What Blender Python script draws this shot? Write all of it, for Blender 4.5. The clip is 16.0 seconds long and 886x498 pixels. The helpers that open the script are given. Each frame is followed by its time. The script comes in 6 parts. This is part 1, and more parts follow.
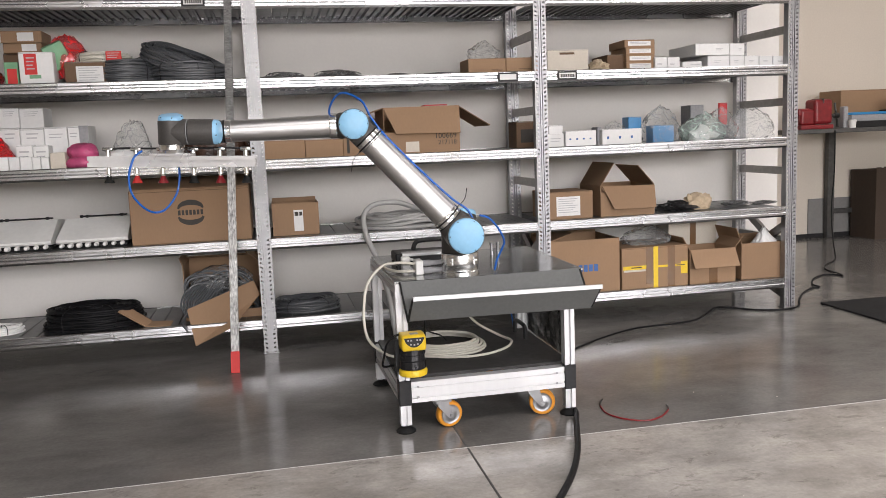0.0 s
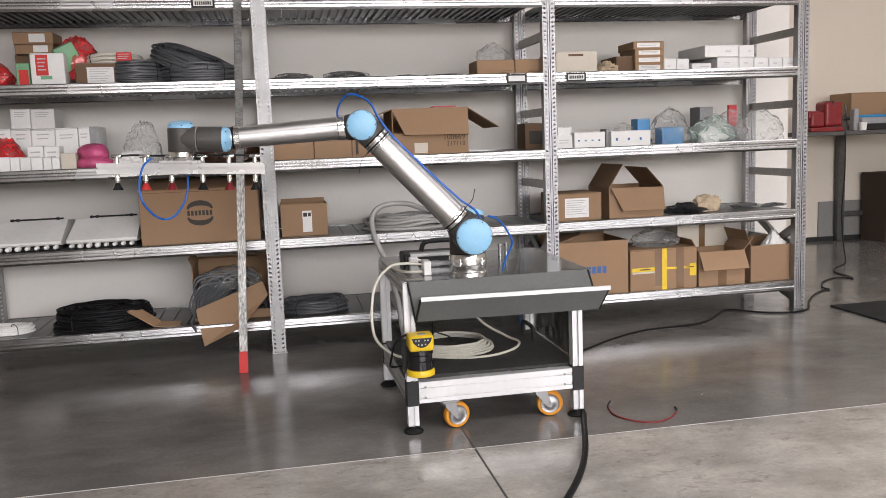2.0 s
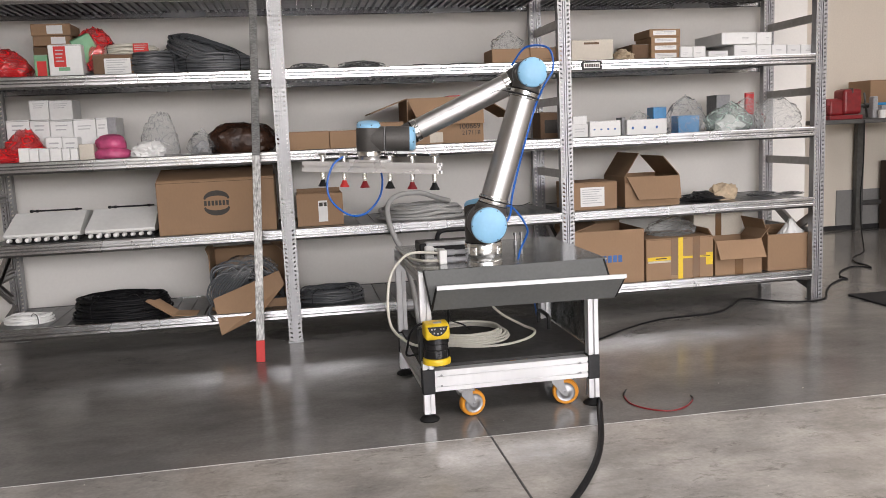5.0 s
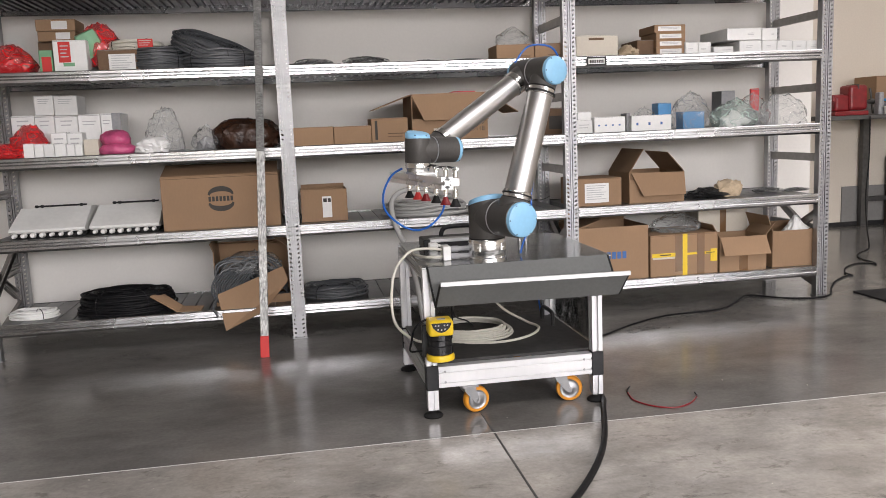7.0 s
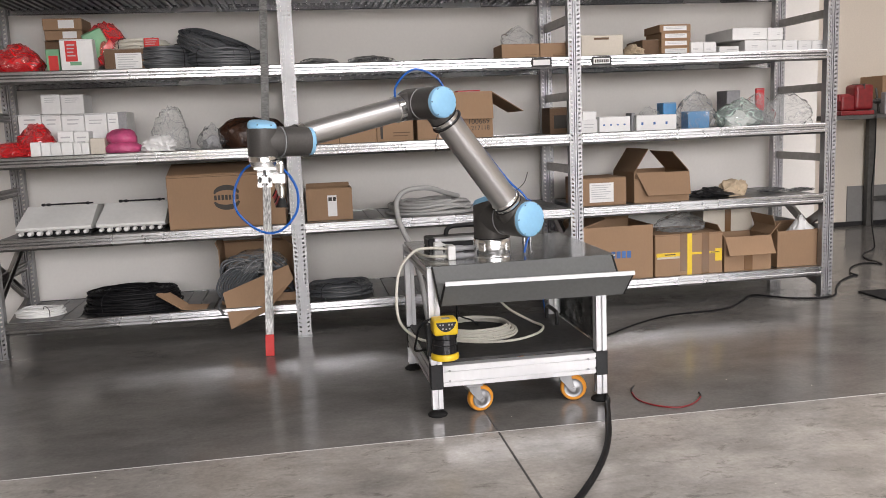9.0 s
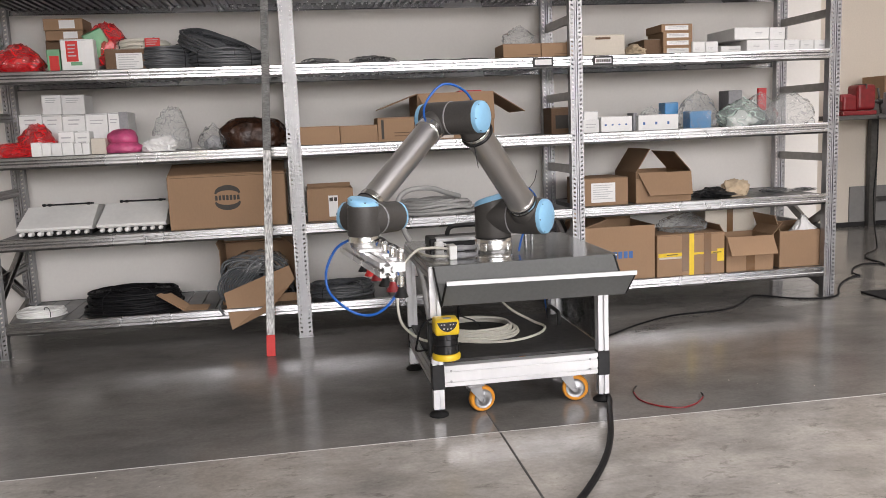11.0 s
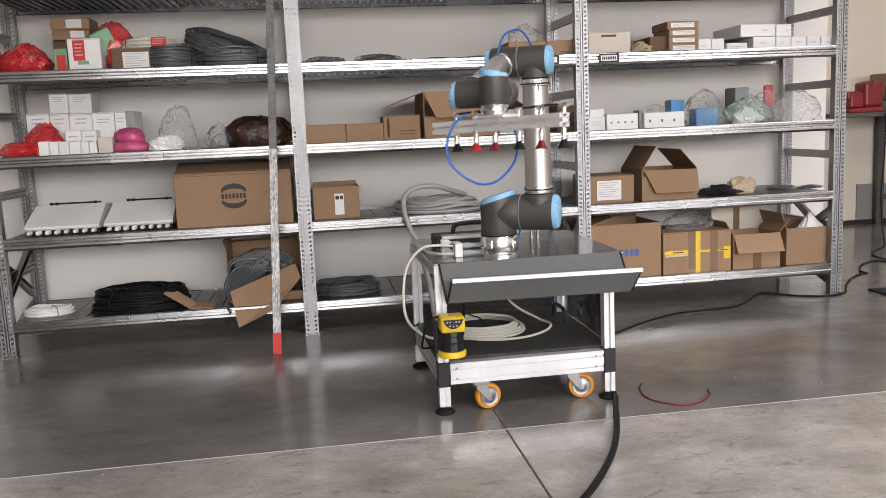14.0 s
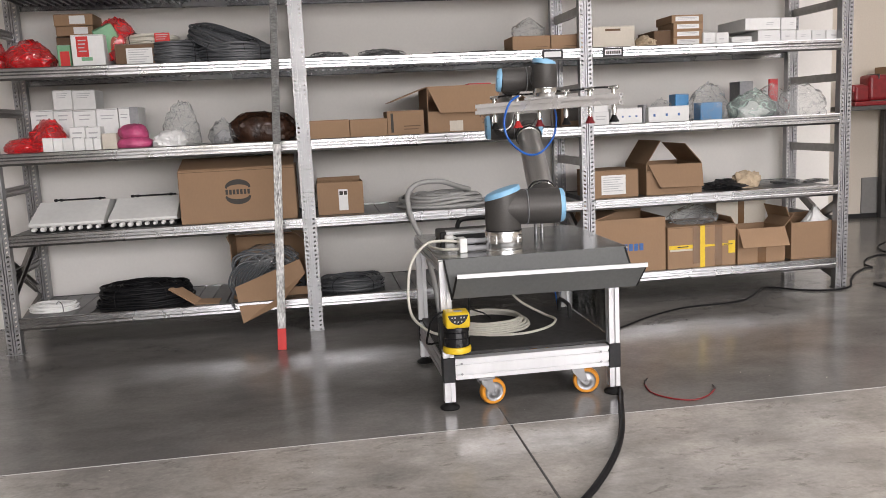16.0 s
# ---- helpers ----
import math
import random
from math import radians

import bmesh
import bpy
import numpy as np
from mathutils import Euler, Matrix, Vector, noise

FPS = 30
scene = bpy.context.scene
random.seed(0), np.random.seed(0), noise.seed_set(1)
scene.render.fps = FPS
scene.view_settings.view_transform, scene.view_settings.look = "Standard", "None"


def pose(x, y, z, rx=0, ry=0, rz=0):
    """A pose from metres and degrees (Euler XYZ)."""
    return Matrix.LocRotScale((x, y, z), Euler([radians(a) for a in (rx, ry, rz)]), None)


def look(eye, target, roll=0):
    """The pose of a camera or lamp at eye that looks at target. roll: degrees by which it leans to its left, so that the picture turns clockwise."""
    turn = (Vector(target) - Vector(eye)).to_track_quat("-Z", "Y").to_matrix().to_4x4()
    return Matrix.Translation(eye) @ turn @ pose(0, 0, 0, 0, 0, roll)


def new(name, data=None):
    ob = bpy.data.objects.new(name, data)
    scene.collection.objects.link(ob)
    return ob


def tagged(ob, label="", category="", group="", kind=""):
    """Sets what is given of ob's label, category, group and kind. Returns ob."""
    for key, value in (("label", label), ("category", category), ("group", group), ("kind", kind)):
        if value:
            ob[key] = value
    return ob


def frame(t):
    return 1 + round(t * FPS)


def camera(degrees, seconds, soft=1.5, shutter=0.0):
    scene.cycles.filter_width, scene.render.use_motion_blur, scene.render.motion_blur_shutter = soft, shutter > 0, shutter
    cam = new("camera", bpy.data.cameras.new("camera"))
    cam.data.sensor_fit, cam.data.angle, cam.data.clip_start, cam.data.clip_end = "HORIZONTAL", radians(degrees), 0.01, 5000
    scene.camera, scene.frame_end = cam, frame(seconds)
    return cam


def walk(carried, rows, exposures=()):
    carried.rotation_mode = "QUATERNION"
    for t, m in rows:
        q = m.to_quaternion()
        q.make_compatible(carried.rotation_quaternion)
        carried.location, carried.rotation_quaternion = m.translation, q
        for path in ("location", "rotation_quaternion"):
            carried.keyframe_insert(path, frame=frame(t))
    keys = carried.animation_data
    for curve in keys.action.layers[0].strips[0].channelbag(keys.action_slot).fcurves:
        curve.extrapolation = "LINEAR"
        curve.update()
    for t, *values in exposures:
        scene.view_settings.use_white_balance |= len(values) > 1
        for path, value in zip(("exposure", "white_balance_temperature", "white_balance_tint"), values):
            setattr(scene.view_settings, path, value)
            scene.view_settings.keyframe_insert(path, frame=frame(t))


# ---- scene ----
cam = camera(55.8, 16.0, soft=0.7, shutter=0.5)
PATH = [
    (0, (0.066, -4.864, 1.206), (0.456, -2.921, 0.941), -2.3),
    (0.5, (0.065, -4.867, 1.197), (0.447, -2.921, 0.938), -2.3),
    (1, (0.066, -4.868, 1.192), (0.443, -2.921, 0.937), -2.3),
    (1.5, (0.065, -4.87, 1.194), (0.44, -2.922, 0.939), -2.2),
    (2, (0.068, -4.868, 1.198), (0.438, -2.92, 0.94), -2.2),
    (2.5, (0.063, -4.866, 1.197), (0.43, -2.917, 0.938), -2.2),
    (3, (0.063, -4.868, 1.197), (0.423, -2.918, 0.937), -2.2),
    (3.5, (0.064, -4.87, 1.196), (0.416, -2.919, 0.932), -2.3),
    (4, (0.063, -4.876, 1.192), (0.408, -2.925, 0.922), -2.4),
    (6.5, (0.064, -4.873, 1.193), (0.388, -2.921, 0.906), -2.4),
    (7, (0.065, -4.874, 1.197), (0.388, -2.922, 0.907), -2.4),
    (7.5, (0.064, -4.874, 1.198), (0.387, -2.922, 0.906), -2.4),
    (8, (0.062, -4.874, 1.196), (0.382, -2.922, 0.905), -2.3),
    (8.5, (0.063, -4.874, 1.197), (0.379, -2.92, 0.906), -2.3),
    (9, (0.063, -4.883, 1.204), (0.375, -2.929, 0.91), -2.3),
    (11.5, (0.065, -4.872, 1.194), (0.372, -2.917, 0.904), -2.4),
    (12, (0.061, -4.874, 1.199), (0.366, -2.919, 0.905), -2.5),
    (12.5, (0.061, -4.87, 1.196), (0.365, -2.915, 0.902), -2.5),
    (13, (0.06, -4.874, 1.2), (0.361, -2.919, 0.905), -2.5),
    (13.5, (0.061, -4.875, 1.196), (0.36, -2.919, 0.903), -2.4),
    (14, (0.066, -4.877, 1.189), (0.36, -2.92, 0.897), -2.5),
    (14.5, (0.062, -4.866, 1.193), (0.355, -2.91, 0.895), -2.5),
    (15, (0.062, -4.874, 1.197), (0.352, -2.918, 0.896), -2.6),
    (15.5, (0.066, -4.874, 1.192), (0.352, -2.918, 0.89), -2.6),
    (16, (0.062, -4.873, 1.194), (0.347, -2.917, 0.889), -2.7),
]
walk(cam, [(t, look(eye, target, roll)) for t, eye, target, roll in PATH])

# ---- light ----
world = bpy.data.worlds.new("sky")
scene.world = world
world.use_nodes = True
wn = world.node_tree
sky = wn.nodes.new("ShaderNodeTexSky")
sky.sky_type, sky.sun_disc = "NISHITA", False
sky.sun_elevation, sky.sun_rotation = radians(40), radians(200)
wn.links.new(sky.outputs["Color"], wn.nodes["Background"].inputs["Color"])
wn.nodes["Background"].inputs["Strength"].default_value = 0.1


def area(name, m, sx, sy, power, colour=(1, 1, 1)):
    l = bpy.data.lights.new(name, "AREA")
    l.shape, l.size, l.size_y, l.energy, l.color = "RECTANGLE", sx, sy, power, colour
    ob = new(name, l)
    ob.matrix_world = m
    return ob


# daylight: the sky seen through the open gate behind the viewer, and the roof light
area("gate_daylight", look((3.4, -13.2, 4.5), (2.2, 0, 0.5)), 12.0, 5.6, 2800, (1.0, 0.945, 0.955))
area("roof_light", look((2.6, -4.8, 4.44), (2.6, -4.8, 0)), 7.0, 2.0, 200, (1.0, 0.945, 0.955))
# added fill lamp that brightens the recess; no fixture is known there
area("recess_fill", look((6.2, -0.2, 4.44), (6.2, 0.4, 0)), 4.0, 1.6, 80, (1.0, 0.94, 0.93))
scene.view_settings.exposure = 0.07


# ---- materials ----
def material(name, colour, rough=0.6, metal=0.0, vary=0.12, grain=18.0, bump=0.02, coarse=2.5, coarse_vary=0.1,
             spec=0.5, stretch=(1, 1, 1), island=0.0, transmission=0.0, coat=0.0):
    """A surface with colour variation at two scales, fine relief and uneven gloss."""
    m = bpy.data.materials.new(name)
    m.use_nodes = True
    n, l = m.node_tree.nodes, m.node_tree.links
    b = n["Principled BSDF"]
    b.inputs["Metallic"].default_value = metal
    b.inputs["Specular IOR Level"].default_value = spec
    b.inputs["Transmission Weight"].default_value = transmission
    b.inputs["Coat Weight"].default_value = coat
    co = n.new("ShaderNodeTexCoord")
    mp = n.new("ShaderNodeMapping")
    mp.inputs["Scale"].default_value = stretch
    l.new(co.outputs["Object"], mp.inputs["Vector"])
    fine = n.new("ShaderNodeTexNoise")
    fine.inputs["Scale"].default_value, fine.inputs["Detail"].default_value = grain, 6
    wide = n.new("ShaderNodeTexNoise")
    wide.inputs["Scale"].default_value, wide.inputs["Detail"].default_value = coarse, 4
    l.new(mp.outputs["Vector"], fine.inputs["Vector"])
    l.new(co.outputs["Object"], wide.inputs["Vector"])

    def span(src, amount):
        r = n.new("ShaderNodeMapRange")
        r.inputs["From Min"].default_value, r.inputs["From Max"].default_value = 0.3, 0.7
        r.inputs["To Min"].default_value, r.inputs["To Max"].default_value = 1 - amount, 1 + amount
        l.new(src, r.inputs["Value"])
        return r.outputs["Result"]

    def times(a, c):
        x = n.new("ShaderNodeMath")
        x.operation = "MULTIPLY"
        l.new(a, x.inputs[0])
        l.new(c, x.inputs[1])
        return x.outputs[0]

    f = times(span(fine.outputs["Fac"], vary), span(wide.outputs["Fac"], coarse_vary))
    if island:
        ob = n.new("ShaderNodeObjectInfo")
        r = n.new("ShaderNodeMapRange")
        r.inputs["To Min"].default_value, r.inputs["To Max"].default_value = 1 - island, 1 + island
        l.new(ob.outputs["Random"], r.inputs["Value"])
        f = times(f, r.outputs["Result"])
    mul = n.new("ShaderNodeVectorMath")
    mul.operation = "SCALE"
    mul.inputs[0].default_value = colour[:3]
    l.new(f, mul.inputs["Scale"])
    l.new(mul.outputs["Vector"], b.inputs["Base Color"])
    rr = n.new("ShaderNodeMapRange")
    rr.inputs["From Min"].default_value, rr.inputs["From Max"].default_value = 0.3, 0.7
    rr.inputs["To Min"].default_value, rr.inputs["To Max"].default_value = max(rough - 0.08, 0.02), min(rough + 0.08, 1)
    l.new(wide.outputs["Fac"], rr.inputs["Value"])
    l.new(rr.outputs["Result"], b.inputs["Roughness"])
    if bump:
        bp = n.new("ShaderNodeBump")
        bp.inputs["Strength"].default_value, bp.inputs["Distance"].default_value = 0.6, bump * 0.05
        l.new(fine.outputs["Fac"], bp.inputs["Height"])
        l.new(bp.outputs["Normal"], b.inputs["Normal"])
    return m


def concrete_floor():
    """Polished grey concrete, clouded at several scales and scratched, with uneven gloss."""
    m = bpy.data.materials.new("polished_concrete")
    m.use_nodes = True
    n, l = m.node_tree.nodes, m.node_tree.links
    b = n["Principled BSDF"]
    co = n.new("ShaderNodeTexCoord")

    def noisy(scale, detail, rough, stretch=(1, 1, 1), distort=0.0):
        mp = n.new("ShaderNodeMapping")
        mp.inputs["Scale"].default_value = stretch
        t = n.new("ShaderNodeTexNoise")
        t.inputs["Scale"].default_value, t.inputs["Detail"].default_value = scale, detail
        t.inputs["Roughness"].default_value, t.inputs["Distortion"].default_value = rough, distort
        l.new(co.outputs["Object"], mp.inputs["Vector"])
        l.new(mp.outputs["Vector"], t.inputs["Vector"])
        return t.outputs["Fac"]

    def ramp(src, a, ca, c, cc):
        r = n.new("ShaderNodeValToRGB")
        r.color_ramp.elements[0].position, r.color_ramp.elements[0].color = a, (*ca, 1)
        r.color_ramp.elements[1].position, r.color_ramp.elements[1].color = c, (*cc, 1)
        l.new(src, r.inputs["Fac"])
        return r.outputs["Color"]

    def mix(kind, fac, a, c):
        x = n.new("ShaderNodeMix")
        x.data_type, x.blend_type = "RGBA", kind
        x.inputs["Factor"].default_value = fac
        l.new(a, x.inputs["A"])
        l.new(c, x.inputs["B"])
        return x.outputs["Result"]

    base = ramp(noisy(0.9, 8, 0.6, (1, 1.3, 1), 0.2), 0.32, (0.118, 0.113, 0.107), 0.68, (0.222, 0.214, 0.203))
    cloud = ramp(noisy(3.2, 8, 0.68, (1, 1.7, 1), 0.35), 0.30, (0.80, 0.795, 0.79), 0.72, (1.16, 1.15, 1.14))
    flake = ramp(noisy(5.5, 12, 0.78, (1, 1.9, 1), 0.5), 0.37, (0.66, 0.65, 0.64), 0.44, (1, 1, 1))
    speck = ramp(noisy(60, 4, 0.6), 0.3, (0.9, 0.9, 0.9), 0.7, (1.08, 1.08, 1.08))
    scratch = ramp(noisy(14, 4, 0.6, (1, 2.5, 1), 1.5), 0.60, (1, 1, 1), 0.80, (1.2, 1.2, 1.19))
    blotch = ramp(noisy(3.0, 10, 0.66, (1, 1.5, 1), 0.35), 0.36, (1.72, 1.69, 1.65), 0.64, (2.60, 2.55, 2.48))
    c = mix("MULTIPLY", 1.0, mix("MULTIPLY", 1.0, mix("MULTIPLY", 1.0, base, cloud), speck), scratch)
    # the slab in front of the long joint is paler and duller than the polished one behind it
    sep = n.new("ShaderNodeSeparateXYZ")
    l.new(co.outputs["Object"], sep.inputs["Vector"])
    slab = n.new("ShaderNodeMath")
    slab.operation, slab.inputs[1].default_value = "LESS_THAN", -1.805
    l.new(sep.outputs["Y"], slab.inputs[0])
    pale = n.new("ShaderNodeMix")
    pale.data_type, pale.blend_type = "RGBA", "MULTIPLY"
    l.new(mix("MULTIPLY", 1.0, blotch, flake), pale.inputs["B"])
    l.new(slab.outputs[0], pale.inputs["Factor"])
    l.new(c, pale.inputs["A"])
    l.new(pale.outputs["Result"], b.inputs["Base Color"])
    rr = n.new("ShaderNodeMapRange")
    rr.inputs["From Min"].default_value, rr.inputs["From Max"].default_value = 0.3, 0.7
    rr.inputs["To Min"].default_value, rr.inputs["To Max"].default_value = 0.09, 0.23
    l.new(noisy(4.5, 8, 0.72), rr.inputs["Value"])
    l.new(rr.outputs["Result"], b.inputs["Roughness"])
    bp = n.new("ShaderNodeBump")
    bp.inputs["Strength"].default_value, bp.inputs["Distance"].default_value = 0.25, 0.0008
    l.new(noisy(140, 3, 0.6), bp.inputs["Height"])
    l.new(bp.outputs["Normal"], b.inputs["Normal"])
    return m


M_FLOOR = concrete_floor()
M_WALL = material("white_plaster", (0.77, 0.745, 0.71), 0.85, vary=0.015, grain=60, bump=0.004, coarse=1.2, coarse_vary=0.03)
M_WALL_WARM = material("cream_plaster", (0.66, 0.60, 0.52), 0.85, vary=0.03, grain=60, bump=0.02, coarse=0.8, coarse_vary=0.04)
# grey of the wall band, with the shade below the bench mixed into it
M_GREY_BAND = material("grey_band_with_shade", (0.20, 0.195, 0.19), 0.7, vary=0.04, grain=40)
M_CEIL = material("ceiling_panel", (0.42, 0.42, 0.41), 0.8, vary=0.03, grain=30)
M_JOINT = material("joint_filler", (0.52, 0.51, 0.49), 0.7, vary=0.2, grain=40)
M_JOINT_DARK = material("dark_joint", (0.07, 0.068, 0.064), 0.8, vary=0.3, grain=40)
M_ZINC = material("galvanised_steel", (0.34, 0.34, 0.345), 0.44, 0.85, vary=0.05, grain=25, bump=0, coarse=9, coarse_vary=0.14)
M_ZINC_LIP = material("bright_zinc_lip", (0.44, 0.44, 0.445), 0.24, 1.0, vary=0.04, grain=8, bump=0, coarse=2, coarse_vary=0.08, stretch=(0.3, 2, 2))
M_DECK = material("zinc_deck", (0.19, 0.192, 0.196), 0.42, 1.0, vary=0.08, grain=30, bump=0.01, coarse=5, coarse_vary=0.12, island=0.08)
M_BEAM = material("anodised_beam", (0.88, 0.88, 0.88), 0.30, 0.55, vary=0.03, grain=50, bump=0)
M_BRACE = material("brace_steel", (0.30, 0.29, 0.28), 0.38, 1.0, vary=0.1, grain=30)
M_ALU = material("anodised_aluminium", (0.58, 0.58, 0.585), 0.36, 0.45, vary=0.02, grain=50, bump=0.004, stretch=(1, 1, 0.1))
M_TUBE = material("brushed_arm_tube", (0.60, 0.595, 0.59), 0.36, 1.0, vary=0.05, grain=40, bump=0.004, stretch=(6, 6, 0.3))
M_POLISH = material("polished_aluminium", (0.80, 0.80, 0.79), 0.22, 1.0, vary=0.05, grain=25, bump=0.004)
M_ROBOT = material("dark_grey_casting", (0.082, 0.078, 0.074), 0.45, 0.35, vary=0.08, grain=160, bump=0.006, coarse=6, coarse_vary=0.08, spec=0.2)
M_CAP = material("light_blue_cap", (0.25, 0.50, 0.72), 0.42, vary=0.03, grain=60, bump=0.003, coarse=8, coarse_vary=0.04)
M_RUBBER = material("black_rubber", (0.012, 0.012, 0.012), 0.6, vary=0.2, grain=60, spec=0.2)
M_BLACK = material("black_plastic", (0.022, 0.022, 0.023), 0.4, vary=0.15, grain=50, spec=0.2)
M_GLOSSBLACK = material("glossy_black_window", (0.010, 0.010, 0.011), 0.15, vary=0.1, grain=40, bump=0, spec=0.4)
M_PANEL = material("grey_painted_sheet", (0.115, 0.118, 0.115), 0.45, vary=0.06, grain=80, bump=0.004, spec=0.2)
M_TOP = material("cart_top_sheet", (0.30, 0.31, 0.31), 0.16, 0.85, vary=0.05, grain=30, bump=0.003, coarse=4, coarse_vary=0.1)
M_DARKBOARD = material("dark_board", (0.035, 0.034, 0.033), 0.55, vary=0.25, grain=30, coarse=6, coarse_vary=0.3, spec=0.2)
M_ORANGE = material("orange_polyurethane", (0.62, 0.25, 0.02), 0.42, vary=0.05, grain=40)
M_YELLOW = material("yellow_plastic", (0.66, 0.45, 0.015), 0.4, vary=0.04, grain=40)
M_WHITE = material("white_plastic", (0.78, 0.78, 0.76), 0.45, vary=0.03, grain=40)
M_BLUEHOSE = material("blue_air_hose", (0.01, 0.105, 0.45), 0.3, vary=0.05, grain=40)
M_CREAM = material("cream_cable", (0.58, 0.56, 0.49), 0.5, vary=0.05, grain=60)
M_GREYCABLE = material("grey_cable", (0.085, 0.090, 0.097), 0.38, vary=0.12, grain=50, spec=0.5)
M_HOSE = material("grey_hose", (0.36, 0.36, 0.35), 0.5, vary=0.06, grain=50)
M_BLACKCABLE = material("black_cable", (0.009, 0.009, 0.010), 0.5, vary=0.2, grain=50, spec=0.15)
M_RED = material("red_plastic", (0.60, 0.025, 0.03), 0.4, vary=0.08, grain=30)
M_REDDARK = material("red_painted_iron", (0.20, 0.010, 0.014), 0.4, vary=0.15, grain=30)
M_PINK = material("pink_foil", (0.48, 0.08, 0.19), 0.35, vary=0.3, grain=16, bump=0.5)
M_CARD = material("brown_cardboard", (0.30, 0.19, 0.112), 0.85, vary=0.025, grain=90, bump=0.006, coarse=4, coarse_vary=0.07, stretch=(1, 1, 0.45), island=0.10)
M_CARD_DARK = material("dark_cardboard", (0.15, 0.092, 0.055), 0.88, vary=0.08, grain=80, bump=0.01, island=0.1)
M_CARD_PALE = material("pale_cardboard", (0.60, 0.55, 0.47), 0.85, vary=0.04, grain=80, bump=0.01, island=0.05)
M_PAPER = material("white_carton", (0.76, 0.76, 0.75), 0.7, vary=0.03, grain=50, bump=0.004, island=0.06)
M_PRINT = material("dark_print", (0.05, 0.045, 0.04), 0.8, vary=0.1, grain=60)
M_PRINTBLUE = material("blue_print", (0.06, 0.14, 0.36), 0.8, vary=0.1, grain=60)
M_PRINTGREY = material("grey_print", (0.30, 0.30, 0.31), 0.8, vary=0.1, grain=60)
M_PRINTPALE = material("pale_grey_print", (0.46, 0.46, 0.47), 0.8, vary=0.1, grain=60)
# dark brown board, deepened further to carry the shade under the bench
M_CARD_SHADED = material("shaded_cardboard", (0.055, 0.038, 0.027), 0.9, vary=0.1, grain=60, bump=0.01)
M_HARNESS = material("dark_brown_foil", (0.045, 0.022, 0.014), 0.22, vary=0.4, grain=30, bump=0.3, coarse=8, coarse_vary=0.4)
M_REDLABEL = material("red_label", (0.56, 0.028, 0.025), 0.6, vary=0.04, grain=50)
M_GREEN = material("green_foil", (0.16, 0.36, 0.20), 0.45, vary=0.15, grain=14, bump=0.06)
M_TAPE = material("yellow_tape", (0.80, 0.56, 0.03), 0.4, vary=0.05, grain=40)
M_BROWNTAPE = material("brown_tape", (0.165, 0.088, 0.038), 0.2, vary=0.05, grain=40)
M_ENCL = material("light_grey_enclosure", (0.70, 0.70, 0.68), 0.45, vary=0.03, grain=40)
M_GLOVE = material("beige_cloth", (0.50, 0.40, 0.28), 0.9, vary=0.15, grain=30, bump=0.1)
M_BLUEPLASTIC = material("blue_plastic", (0.02, 0.20, 0.45), 0.35, vary=0.1, grain=30)
M_MAT = material("rubber_mat", (0.022, 0.022, 0.023), 0.8, vary=0.2, grain=80, bump=0.1, spec=0.2)
M_POLE = material("chequered_metal_strip", (0.42, 0.42, 0.41), 0.48, 0.9, vary=0.5, grain=60, bump=0.3, stretch=(2, 2, 0.6), coarse=20, coarse_vary=0.25)
M_POLE_DARK = material("dull_metal_strip", (0.20, 0.20, 0.195), 0.5, 0.9, vary=0.4, grain=70, bump=0.2, stretch=(1, 1, 3), coarse=20, coarse_vary=0.2, spec=0.2)
M_BENCH = material("bench_steel", (0.10, 0.098, 0.095), 0.5, 0.6, vary=0.15, grain=30)


